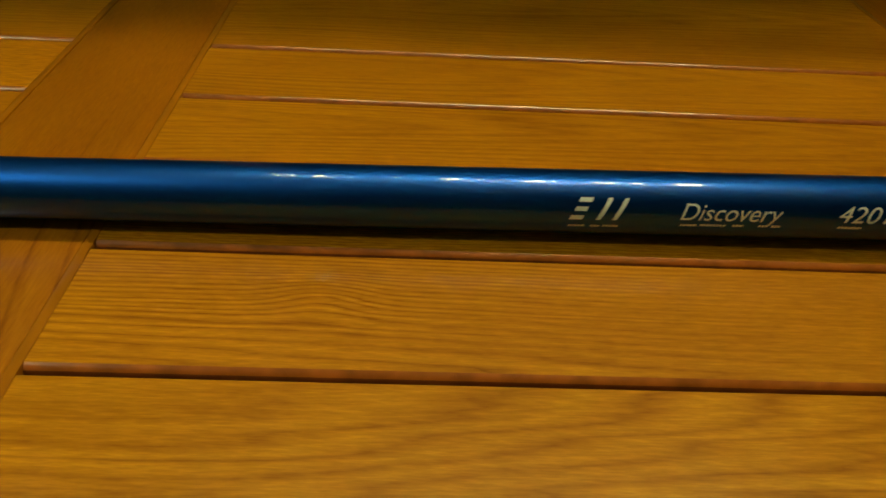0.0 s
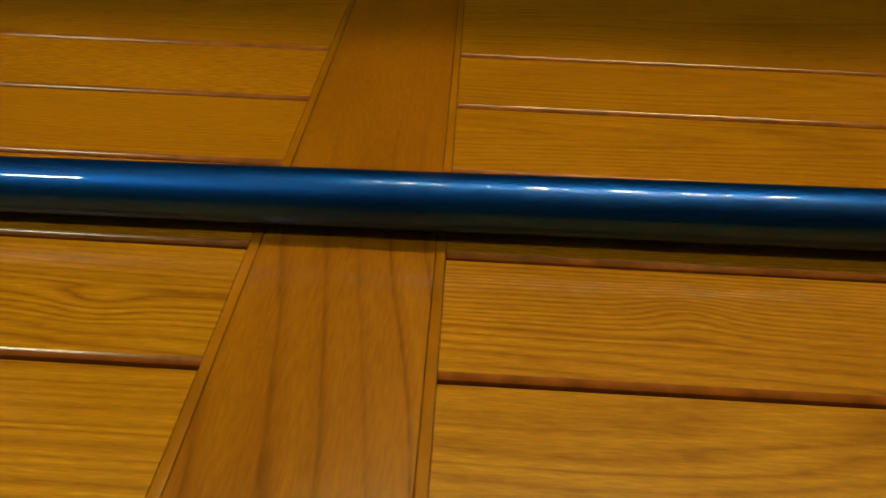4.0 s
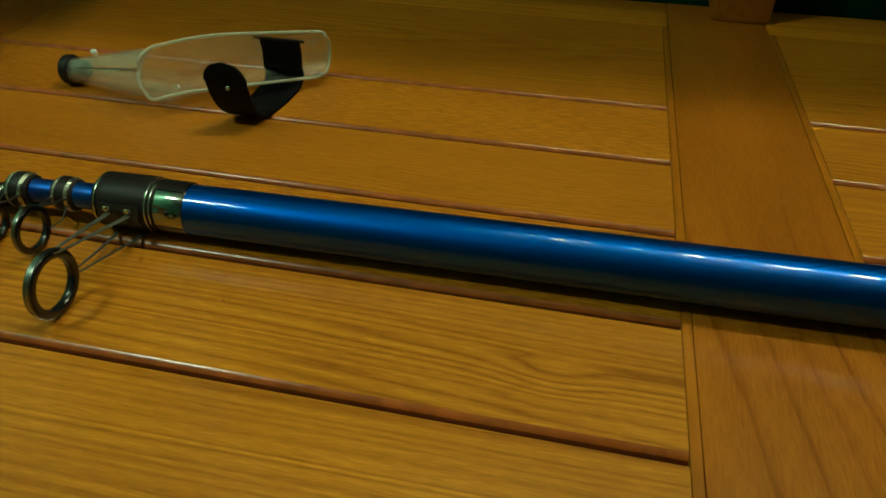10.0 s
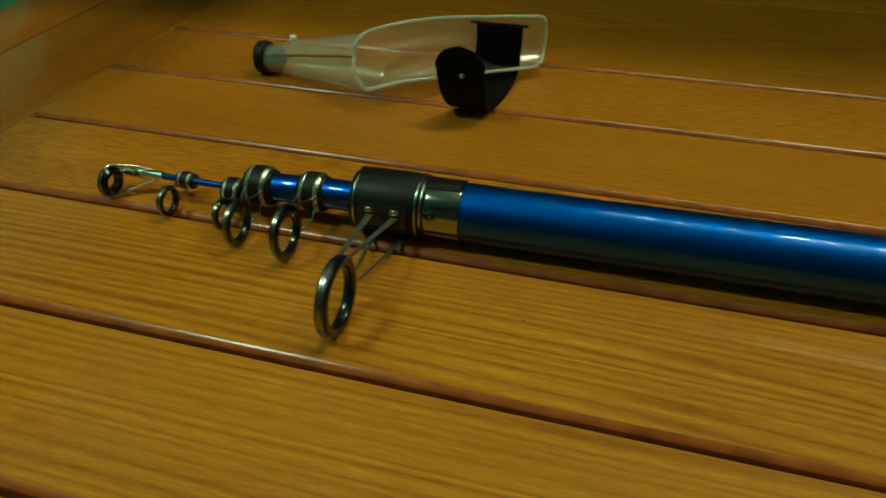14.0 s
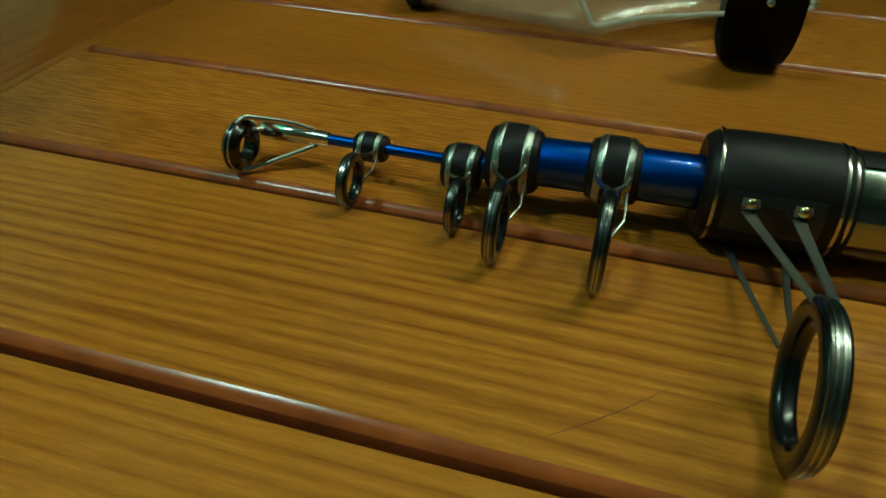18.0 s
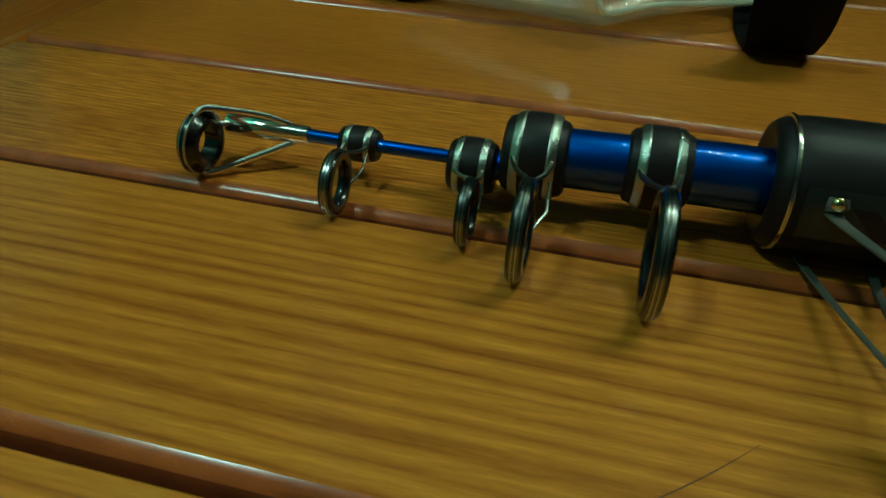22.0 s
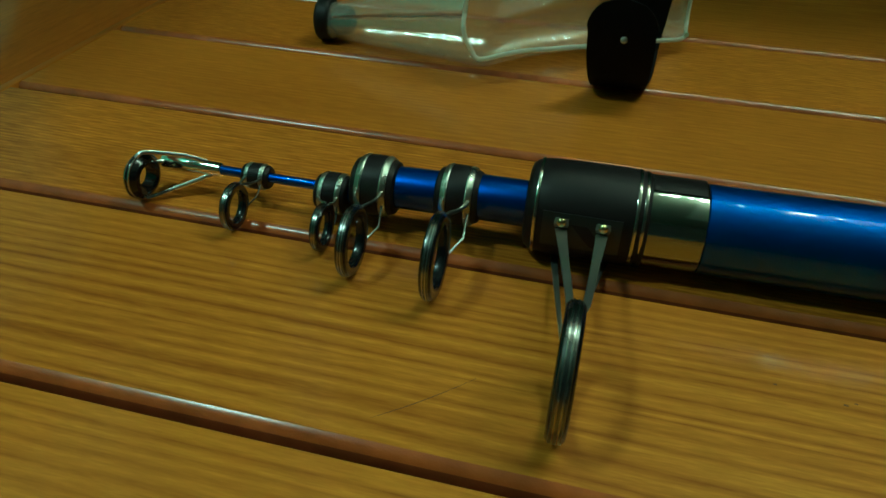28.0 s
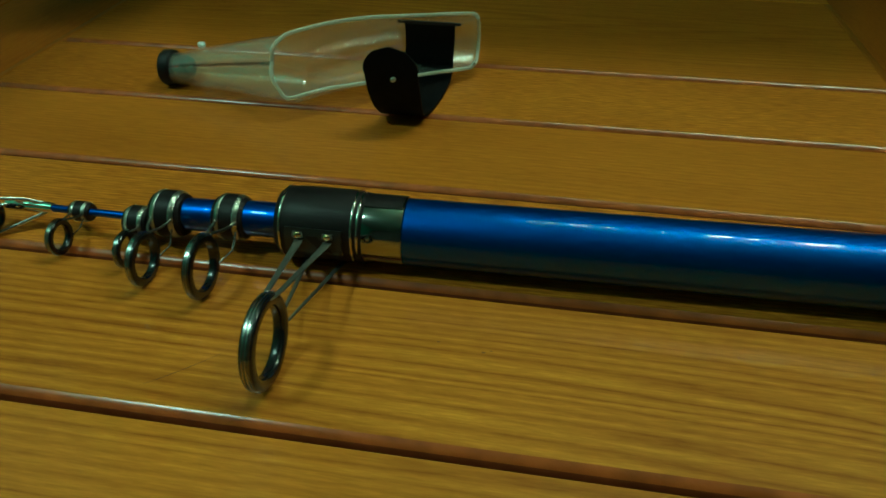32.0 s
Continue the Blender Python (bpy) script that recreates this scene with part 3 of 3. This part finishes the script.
def guide(key, ring_c, R, w, t):
    (c, half, r) = COLLARS[key]
    c, rc = Vector(c), Vector(ring_c)
    col = rod_part("collar", lathe([(-half, r * 0.55), (-half * 0.99, r * 0.74), (-half * 0.90, r * 0.84), (-half * 0.72, r * 0.89), (-half * 0.44, r * 0.95), (-half * 0.42, r * 0.98), (-half * 0.20, r), (half * 0.20, r), (half * 0.42, r * 0.98), (half * 0.44, r * 0.95), (half * 0.72, r * 0.89), (half * 0.90, r * 0.84), (half * 0.99, r * 0.74), (half, r * 0.55)], c, (1, 0, 0), 40), BLACK, "black collar with two silver bands")
    for s in (-1, 1):
        rod_part("collar_band", lathe([(s * half * 0.40, r * 0.90), (s * half * 0.40, r * 0.99), (s * half * 0.46, r * 1.005), (s * half * 0.63, r * 0.965), (s * half * 0.68, r * 0.938), (s * half * 0.68, r * 0.85)], c, (1, 0, 0), 40, True), BAND, parent=col)
    # ring: black ceramic in a dark steel frame, gripped by the two wires of its legs
    ring = rod_part("guide_ring", lathe(torus_profile(R * 0.97, w, t, 12), rc, (1, 0, 0), 48, True), CERAMIC, "black ceramic guide ring")
    rod_part("ring_frame", lathe(torus_profile(R * 0.985, w * 0.34, t * 0.66, 8), rc, (1, 0, 0), 48, True), GUNMETAL, "dark polished steel ring frame", parent=ring)
    for s in (-0.12, 0.10):
        rod_part("ring_ridge", lathe(torus_profile(R, w * 0.17, t * 0.13, 6, s * t), rc, (1, 0, 0), 48, True), STEEL, parent=ring)
    # wire legs
    near = (c - rc)
    near.x = 0
    near.normalize()
    near = (near + Vector((0, 0, 0.75))).normalized()
    apex = rc + near * (R - 0.0002)
    wr = max(0.00045, R * 0.052)
    for s in (-1, 1):
        st = c + Vector((s * half * 0.56, -r * 0.95, r * 0.32))
        rod_part("wire_leg", wire([st + Vector((0, r * 0.22, r * 0.16)), st, (st + apex) / 2 + Vector((s * half * 0.10, -0.0004, -0.0002)), apex + Vector((s * wr, 0, 0)), apex + (rc - apex) * 0.18 + Vector((s * wr, -0.0012, 0))], wr, 6), WIRE)
    st = c + Vector((half * 0.60, -r * 0.98, -r * 0.10))
    en = rc + Vector((t * 0.40, (R - w * 0.5) * 0.84, -(R - w * 0.5) * 0.50))
    kn = Vector((c.x + half * 0.66, en.y + (st.y - en.y) * 0.55, max(0.0024, c.z - r * 0.55)))
    rod_part("wire_brace", wire([st, kn, en], wr * 0.62, 6, smooth=0), GUNMETAL)


guide("a", (-0.5577, 0.2207, 0.0125), 0.0125, 0.0034, 0.0036)
guide("b", (-0.5828, 0.2239, 0.0105), 0.0105, 0.0031, 0.0034)
guide("c", (-0.5953, 0.2321, 0.0074), 0.0074, 0.0024, 0.0029)
guide("d", (-0.6252, 0.2351, 0.0075), 0.0075, 0.0025, 0.0030)

# big guide at the top sleeve
BR, BC = 0.0160, Vector((-0.5189, 0.1838, 0.0160))
ring = rod_part("guide_ring", lathe(torus_profile(BR * 0.975, 0.0042, 0.0047, 14), BC, (1, 0, 0), 64, True), CERAMIC, "large black ceramic guide ring")
rod_part("ring_frame", lathe(torus_profile(BR * 0.988, 0.0014, 0.0034, 8), BC, (1, 0, 0), 64, True), GUNMETAL, "dark polished steel ring frame", parent=ring)
for s in (-0.12, 0.10):
    rod_part("ring_ridge", lathe(torus_profile(BR, 0.0007, 0.0006, 6, s * 0.0050), BC, (1, 0, 0), 64, True), STEEL, parent=ring)

PLATE_R = 0.0144


def on_sleeve(x, angle, out=0.0):
    """A place on the sleeve: angle in degrees up from its near side."""
    q, rr = radians(angle), PLATE_R + out
    return Vector((x, sl.y - rr * math.cos(q), sl.z + rr * math.sin(q)))


def patch(x0, x1, a0, a1, lift, thick, cut=0.0, n=8):
    """A plate bent round the sleeve; cut slants its far end."""
    bm = bmesh.new()
    rows = []
    for k in range(n + 1):
        ang = a0 + (a1 - a0) * k / n
        sx = cut * k / n
        rows.append([bm.verts.new(on_sleeve(x, ang, o)) for x, o in ((x0 + sx, lift), (x1 + sx, lift), (x1 + sx, lift - thick), (x0 + sx, lift - thick))])
    for p, q in zip(rows, rows[1:]):
        for i in range(4):
            bm.faces.new((p[i], p[(i + 1) % 4], q[(i + 1) % 4], q[i]))
    bm.faces.new(rows[0][::-1])
    bm.faces.new(rows[-1])
    return bm


plate = rod_part("foot_plate", patch(-0.5316, -0.5098, 26, -16, 0.0004, 0.0010), DARKGREY, "dark grey metal foot plate")
rod_part("plate_slot", patch(-0.5236, -0.5190, 15, -10, 0.00055, 0.0006, 0.006), BLACK, parent=plate)


def strip(points, widths, thick):
    """A flat strip of sheet metal whose width lies along the rod."""
    pts = [Vector(p) for p in points]
    fine = []
    ext = [pts[0] * 2 - pts[1]] + pts + [pts[-1] * 2 - pts[-2]]
    for i in range(1, len(ext) - 2):
        p0, p1, p2, p3 = ext[i - 1:i + 3]
        for k in range(4):
            t = k / 4
            w = widths[i - 1] + (widths[i] - widths[i - 1]) * t
            fine.append((0.5 * ((2 * p1) + (p2 - p0) * t + (2 * p0 - 5 * p1 + 4 * p2 - p3) * t * t + (3 * p1 - p0 - 3 * p2 + p3) * t ** 3), w))
    fine.append((pts[-1], widths[-1]))
    bm, rows = bmesh.new(), []
    for i, (p, w) in enumerate(fine):
        d = (fine[min(i + 1, len(fine) - 1)][0] - fine[max(i - 1, 0)][0]).normalized()
        s = (Vector((1, 0, 0)) - d * d.x).normalized()
        n = s.cross(d)
        rows.append([bm.verts.new(p + s * a * w + n * b * thick / 2) for a, b in ((-1, 0.4), (-0.8, 1), (0.8, 1), (1, 0.4), (1, -0.4), (0.8, -1), (-0.8, -1), (-1, -0.4))])
    for a, b in zip(rows, rows[1:]):
        for k in range(8):
            bm.faces.new((a[k], a[(k + 1) % 8], b[(k + 1) % 8], b[k]))
    bm.faces.new(rows[0][::-1])
    bm.faces.new(rows[-1])
    return bm


top_join = Vector((-0.5197, 0.1948, 0.0272))
for sx, jx in ((-0.5262, -0.0010), (-0.5148, 0.0030)):
    j = top_join + Vector((jx, 0, 0))
    p0, p1, p2 = on_sleeve(sx, 21, 0.0010), on_sleeve(sx, 15, 0.0012), on_sleeve(sx + (j.x - sx) * 0.06, 7, 0.0016)
    leg = rod_part("flat_leg", strip([p0, p1, p2, p2 * 0.5 + j * 0.5, j, j + Vector((-jx * 0.25, -0.0080, 0.0030))], [0.0018, 0.0021, 0.0016, 0.0011, 0.0009, 0.0006], 0.0006), LEG_STEEL, "flat tapered steel leg")
    rod_part("rivet", lathe([(0.0, 0.0013), (0.0004, 0.0013), (0.0008, 0.0010), (0.0010, 0.0005)], on_sleeve(sx, 17, 0.0014), on_sleeve(sx, 17, 1) - on_sleeve(sx, 17, 0), 16), BRASS, "small brass rivet", parent=leg)
for s in (-1, 1):
    rod_part("wire_brace", strip([(-0.5200 + s * 0.0075, 0.2465, 0.0012), (-0.5200 + s * 0.0050, 0.2290, 0.0040), (-0.5195 + s * 0.0013, 0.1988, 0.0105)], [0.0011, 0.0008, 0.0005], 0.0006), LEG_STEEL, "flat steel brace")

# tip-top
TC, TR = Vector((-0.6613, 0.2423, 0.0083)), 0.0076
tip_axis = (1.0, -0.10, 0.0)
rod_part("tip_tube", lathe([(0.0012, 0.0019), (0.0, 0.0021), (0.0, 0.0026), (0.0004, 0.0028), (0.010, 0.0027), (0.0125, 0.0025), (0.0208, 0.0022), (0.0212, 0.0017)], (-0.6593, 0.2526, 0.0086), (1, -0.005, 0), 24), MIRROR, "polished steel tip tube")
# Dark disc stands for the shade inside the tube's open end.
rod_part("tube_bore", lathe([(0.0, 0.0017), (0.0004, 0.0018)], (-0.65935, 0.2526, 0.0086), (1, -0.005, 0), 20), CERAMIC, "dark disc for the shade in the tip tube's open end")
ring = rod_part("tip_ring", lathe([(-0.0016, 0.0038), (-0.0021, 0.0050), (-0.0020, 0.0062), (-0.0011, 0.0072), (0.0000, TR - 0.0001), (0.0011, 0.0072), (0.0018, 0.0064), (0.0026, 0.0058), (0.0029, 0.0048), (0.0024, 0.0038)], TC, tip_axis, 40, True), CERAMIC, "dark ceramic tip ring")
for dx in (-0.0004, 0.0009):
    rod_part("ring_ridge", lathe(torus_profile(TR + 0.0001, 0.0006, 0.0005, 6, dx), TC, tip_axis, 40, True), STEEL, parent=ring)
for pts in ([(-0.6611, 0.2412, 0.0154), (-0.6595, 0.2432, 0.0166), (-0.6560, 0.2455, 0.0158), (-0.6490, 0.2500, 0.0134), (-0.6430, 0.2524, 0.0108)],
            [(-0.6605, 0.2395, 0.0020), (-0.6590, 0.2408, 0.0014), (-0.6530, 0.2450, 0.0030), (-0.6430, 0.2510, 0.0064), (-0.6415, 0.2524, 0.0074)],
            [(-0.6598, 0.2490, 0.0100), (-0.6580, 0.2508, 0.0096), (-0.6560, 0.2522, 0.0092)]):
    rod_part("tip_wire", wire(pts, 0.00075, 8), BRIGHT)


# printed marks on the butt: a slanted cream emblem, a word, a number and fine lines
def on_rod(x, angle, out=0.00012):
    c, q = axis_at(x), radians(angle)
    rr = R0 + R1 * x + out
    return Vector((x, c.y - rr * math.cos(q), c.z + rr * math.sin(q)))


def mark(x0, x1, a0, a1, slant, bm=None, n=5, out=0.00012):
    """A slanted bar on the rod between two angles; slant: how far its top leans along the rod."""
    bm = bm or bmesh.new()
    rows = []
    for k in range(n + 1):
        f = k / n
        ang, sx = a0 + (a1 - a0) * f, slant * f
        rows.append((bm.verts.new(on_rod(x0 + sx, ang, out)), bm.verts.new(on_rod(x1 + sx, ang, out))))
    for p, q in zip(rows, rows[1:]):
        bm.faces.new((p[0], p[1], q[1], q[0]))
    return bm


for x0, x1, a0, a1, lean in ((0.0546, 0.0606, 2, 10, 0.0010), (0.0566, 0.0622, 18, 26, 0.0010), (0.0584, 0.0644, 34, 42, 0.0010), (0.0668, 0.0690, 2, 42, 0.0052), (0.0742, 0.0764, 2, 42, 0.0052)):
    rod_part("emblem_bar", mark(x0, x1, a0, a1, lean), CREAM, "cream printed slanted emblem bar")
for x0, x1, ang in ((0.0548, 0.0625, -12), (0.0650, 0.0690, -12), (0.0705, 0.0775, -11), (0.1058, 0.1135, -5), (0.1150, 0.1270, -4), (0.1300, 0.1350, -3.5), (0.1420, 0.1455, -3), (0.1480, 0.1520, -3), (0.1790, 0.1900, -2)):
    small = bmesh.new()
    k = x0
    while k < x1:
        mark(k, min(x1, k + 0.0011), ang - 2.0, ang + 2.4, 0.0002, small, 2)
        k += 0.0015
    rod_part("printed_line", small, CREAM, "fine unreadable printed line")["kind"] = "stuff"


def lettering(name, text, x, width, low, high, label):
    """Slanted letters wrapped round the rod from x on; low and high: the angles of their foot line and of their capitals' tops."""
    curve = bpy.data.curves.new(name, "FONT")
    curve.body, curve.size, curve.shear = text, 1.0, 0.30
    made = new(name, curve)
    flat = bpy.data.meshes.new_from_object(made.evaluated_get(bpy.context.evaluated_depsgraph_get()))
    bpy.data.objects.remove(made)
    bm = bmesh.new()
    bm.from_mesh(flat)
    bmesh.ops.triangulate(bm, faces=bm.faces[:])
    bmesh.ops.subdivide_edges(bm, edges=[e for e in bm.edges if e.calc_length() > 0.25], cuts=2)
    left, right = min(v.co.x for v in bm.verts), max(v.co.x for v in bm.verts)
    for v in bm.verts:
        v.co = on_rod(x + (v.co.x - left) / (right - left) * width, low + v.co.y / 0.70 * (high - low), 0.00014)
    return rod_part(name, bm, CREAM, label)


lettering("printed_word", "Discovery", 0.1052, 0.0470, 6.0, 36.0, "cream slanted printed word")
lettering("printed_number", "420", 0.1780, 0.0198, 8.0, 37.0, "cream slanted printed number")
rod_part("printed_bar", mark(0.1990, 0.2006, 8, 37, 0.0034), CREAM, "cream printed slanted bar")

# ---------------------------------------------------------------- clear tip cover
cover = empty("rod_tip_cover", -0.57, 0.40, 0.0, label="clear plastic rod tip cover with a curled black strap", category="rod cover")
CO = Vector((-0.57, 0.40, 0.0))


def cover_part(name, bm, mat, label="", parent=None):
    for v in bm.verts:
        v.co -= CO
    return part(name, bm, mat, parent or cover, label)


# closed cone: x, centre y, centre z, radius
CONE = [(-0.6560, 0.3965, 0.0096, 0.0085), (-0.6480, 0.3962, 0.0104, 0.0093), (-0.6300, 0.3942, 0.0128, 0.0118), (-0.6100, 0.3915, 0.0153, 0.0143), (-0.5960, 0.3890, 0.0172, 0.0162), (-0.5880, 0.3876, 0.0180, 0.0170), (-0.5842, 0.3869, 0.0183, 0.0174)]
# open hood: x, lower rim y z, upper rim y z, centre y z and radius of the round back
HOOD = [(-0.5834, 0.3660, 0.0260, 0.3700, 0.0345, 0.3867, 0.0184, 0.0174), (-0.5820, 0.3638, 0.0210, 0.3722, 0.0376, 0.3865, 0.0184, 0.0174), (-0.5790, 0.3633, 0.0162, 0.3770, 0.0403, 0.3860, 0.0184, 0.0173), (-0.5755, 0.3633, 0.0122, 0.3802, 0.0414, 0.3860, 0.0184, 0.0172),
        (-0.5665, 0.3705, 0.0126, 0.3882, 0.0422, 0.3925, 0.0198, 0.0172), (-0.5570, 0.3786, 0.0127, 0.3961, 0.0425, 0.3986, 0.0208, 0.0172), (-0.5410, 0.3913, 0.0112, 0.4085, 0.0417, 0.4076, 0.0217, 0.0170), (-0.5200, 0.4075, 0.0096, 0.4245, 0.0386, 0.4194, 0.0217, 0.0163), (-0.5000, 0.4235, 0.0078, 0.4395, 0.0356, 0.4315, 0.0210, 0.0155),
        (-0.4890, 0.4325, 0.0068, 0.4470, 0.0338, 0.4398, 0.0200, 0.0150), (-0.4862, 0.4345, 0.0090, 0.4470, 0.0312, 0.4402, 0.0200, 0.0130)]
ALONG, BACK = Vector((0, 0.51, 0.86)), Vector((0, 0.86, -0.51))
SECTIONS = [(x, Vector((x, y, z)) - BACK * r - ALONG * 0.0001, Vector((x, y, z)) - BACK * r + ALONG * 0.0001, Vector((x, y, z)), r) for x, y, z, r in CONE]
SECTIONS += [(x, Vector((x, ly, lz)), Vector((x, uy, uz)), Vector((x, cy, cz)), r) for x, ly, lz, uy, uz, cy, cz, r in HOOD]


def section(low, up, c, r, n=10, m=20):
    """From the lower rim round the back to the upper rim."""
    k = 0.95 - 0.50 * min(1.0, (up - low).length / 0.034)
    pts = []
    for start, sg in ((low, -1), (up, 1)):
        side = c + ALONG * r * sg
        corner = side - BACK * max(0.0, (c - start).dot(BACK)) * k
        half = [start * (1 - t) ** 2 + corner * 2 * t * (1 - t) + side * t * t for t in [q / n for q in range(n)]]
        pts.append(half)
    arc = [c - ALONG * r * math.cos(a) + BACK * r * math.sin(a) for a in [math.pi * q / m for q in range(m + 1)]]
    return pts[0] + arc + pts[1][::-1]


def shell(thick=0.0014):
    bm = bmesh.new()
    outer, inner = [], []
    for x, low, up, c, r in SECTIONS:
        pts = section(low, up, c, r)
        outer.append([bm.verts.new(p) for p in pts])
        inner.append([bm.verts.new(p + (c - p).normalized() * min(thick, (c - p).length)) for p in pts])
    seg = len(outer[0]) - 1
    for i in range(len(SECTIONS) - 1):
        for k in range(seg):
            bm.faces.new((outer[i][k], outer[i][k + 1], outer[i + 1][k + 1], outer[i + 1][k]))
            bm.faces.new((inner[i][k + 1], inner[i][k], inner[i + 1][k], inner[i + 1][k + 1]))
        for k in (0, seg):
            bm.faces.new((outer[i][k], outer[i + 1][k], inner[i + 1][k], inner[i][k]))
    for i in (0, len(SECTIONS) - 1):
        for k in range(seg):
            bm.faces.new((outer[i][k], outer[i][k + 1], inner[i][k + 1], inner[i][k]))
    bmesh.ops.remove_doubles(bm, verts=bm.verts[:], dist=0.00022)
    return bm


def rim():
    """The thickened edge round the mouth."""
    low = [q[1] for q in SECTIONS[len(CONE):]]
    high = [q[2] for q in SECTIONS[len(CONE):]]
    tip = (SECTIONS[len(CONE) - 1][1] + low[0] + high[0]) / 3
    return wire(low[::-1] + [tip] + high, 0.0011, 8, smooth=3)


clear_shell = cover_part("shell", shell(), CLEAR, "clear plastic half-open tube")
cover_part("end_rim", wire(section(*SECTIONS[-1][1:])[::2], 0.0010, 8, smooth=2), CLEAR_EDGE, parent=clear_shell)
cover_part("rim", rim(), CLEAR_EDGE, "greenish thickened plastic edge", parent=clear_shell)
cover_part("end_cap", lathe(round_profile(-0.0040, 0.0036, 0.0101, 0.0018), (-0.6578, 0.3968, 0.0102), (1, 0.01, 0.04), 32), RUBBER, "black rubber end cap")
cover_part("end_plug", lathe(round_profile(0, 0.0100, 0.0068, 0.0030), (-0.6545, 0.3969, 0.0100), (1, 0.01, 0.10), 28), PLUG, "dark green rubber plug inside the tube")
cover_part("nub", lathe(round_profile(0, 0.0030, 0.0022, 0.0012), (-0.6370, 0.3985, 0.0228), (0, 0.1, 1), 16), CREAM, "small white nub")


def ribbon(path, widths, shift, thick=0.0016, n=5):
    """A strap that follows the path (y, z), with its width across x and a round end."""
    pts = [Vector((0, y, z)) for y, z in path]
    fine = []
    ext = [pts[0] * 2 - pts[1]] + pts + [pts[-1] * 2 - pts[-2]]
    for i in range(1, len(ext) - 2):
        p0, p1, p2, p3 = ext[i - 1:i + 3]
        for k in range(n):
            t = k / n
            fine.append(0.5 * ((2 * p1) + (p2 - p0) * t + (2 * p0 - 5 * p1 + 4 * p2 - p3) * t * t + (3 * p1 - p0 - 3 * p2 + p3) * t ** 3))
    fine.append(pts[-1])
    total = sum((q - p).length for p, q in zip(fine, fine[1:]))
    bm, rows, run = bmesh.new(), [], 0.0
    for i, p in enumerate(fine):
        if i:
            run += (p - fine[i - 1]).length
        d = (fine[min(i + 1, len(fine) - 1)] - fine[max(i - 1, 0)]).normalized()
        nrm = Vector((0, -d.z, d.y)) * thick / 2
        f = run / total
        w = (widths[0] + (widths[1] - widths[0]) * f) / 2 * (1 - 0.16 * math.exp(-((f - 0.63) / 0.12) ** 2))
        left = total - run
        if left < w:
            w = math.sqrt(max(0.0, w * w - (w - left) ** 2)) + 0.0008
        cx = shift[0] + (shift[1] - shift[0]) * f
        rows.append([bm.verts.new(p + Vector((cx + sx * w, 0, 0)) + nrm * sn) for sx, sn in ((-1, 1), (1, 1), (1, -1), (-1, -1))])
    for p, q in zip(rows, rows[1:]):
        for i in range(4):
            bm.faces.new((p[i], p[(i + 1) % 4], q[(i + 1) % 4], q[i]))
    bm.faces.new(rows[0][::-1])
    bm.faces.new(rows[-1])
    bmesh.ops.bevel(bm, geom=[e for e in bm.edges if len(e.link_faces) == 2 and e.calc_face_angle(0) > 1.0], offset=0.0003, segments=1, affect="EDGES")
    return bm


strap = cover_part("strap", ribbon([(0.4240, 0.0345), (0.4270, 0.0240), (0.4270, 0.0150), (0.4290, 0.0085), (0.4240, 0.0030), (0.4100, 0.0012), (0.3950, 0.0010), (0.3830, 0.0011), (0.3725, 0.0040), (0.3640, 0.0120), (0.3590, 0.0230), (0.3570, 0.0345), (0.3575, 0.0456)], (0.0285, 0.0265), (-0.5105, -0.5185)), WEBBING, "black strap curled under the cover")
cover_part("snap_pin", lathe(round_profile(0, 0.0012, 0.0014, 0.0007), (-0.5165, 0.3566, 0.0296), (0, -1, 0.5), 16), BRIGHT, "small metal snap", parent=strap)
cover_part("lower_snap", lathe(round_profile(0, 0.0012, 0.0016, 0.0007), (-0.5130, 0.3742, 0.0036), (0, -0.6, 0.8), 16), BRIGHT, "small metal snap", parent=strap)
cover_part("strap_slot", box(-0.5290, -0.4930, 0.4232, 0.4250, 0.0343, 0.0358, 0.0003), BLACK)

# ---------------------------------------------------------------- wear on the seat
def scar(name, pts, w):
    bm = bmesh.new()
    rows = []
    for i, (x, y) in enumerate(pts):
        ww = w * (0.3 + 0.7 * math.sin(math.pi * (i + 0.5) / len(pts)))
        rows.append((bm.verts.new((x - rel.x, y - ww - rel.y, 0.00012 - rel.z)), bm.verts.new((x - rel.x, y + ww - rel.y, 0.00012 - rel.z))))
    for p, q in zip(rows, rows[1:]):
        bm.faces.new((p[0], q[0], q[1], p[1]))
    return part(name, bm, SCAR, bench)


scar("scratch", [(-0.5395 - 0.021 * k / 9, 0.1915 - 0.0185 * k / 9 - 0.0008 * math.sin(k / 9 * math.pi)) for k in range(10)], 0.00017)
for sx, sy, sr in ((-0.4683, 0.2091, 0.0005), (-0.4525, 0.2064, 0.0006), (-0.4500, 0.2075, 0.0004), (-0.691, 0.199, 0.0006)):
    scar("speck", [(sx - sr, sy), (sx - sr * 0.5, sy), (sx, sy + sr * 0.2), (sx + sr * 0.6, sy), (sx + sr, sy)], sr * 0.6)
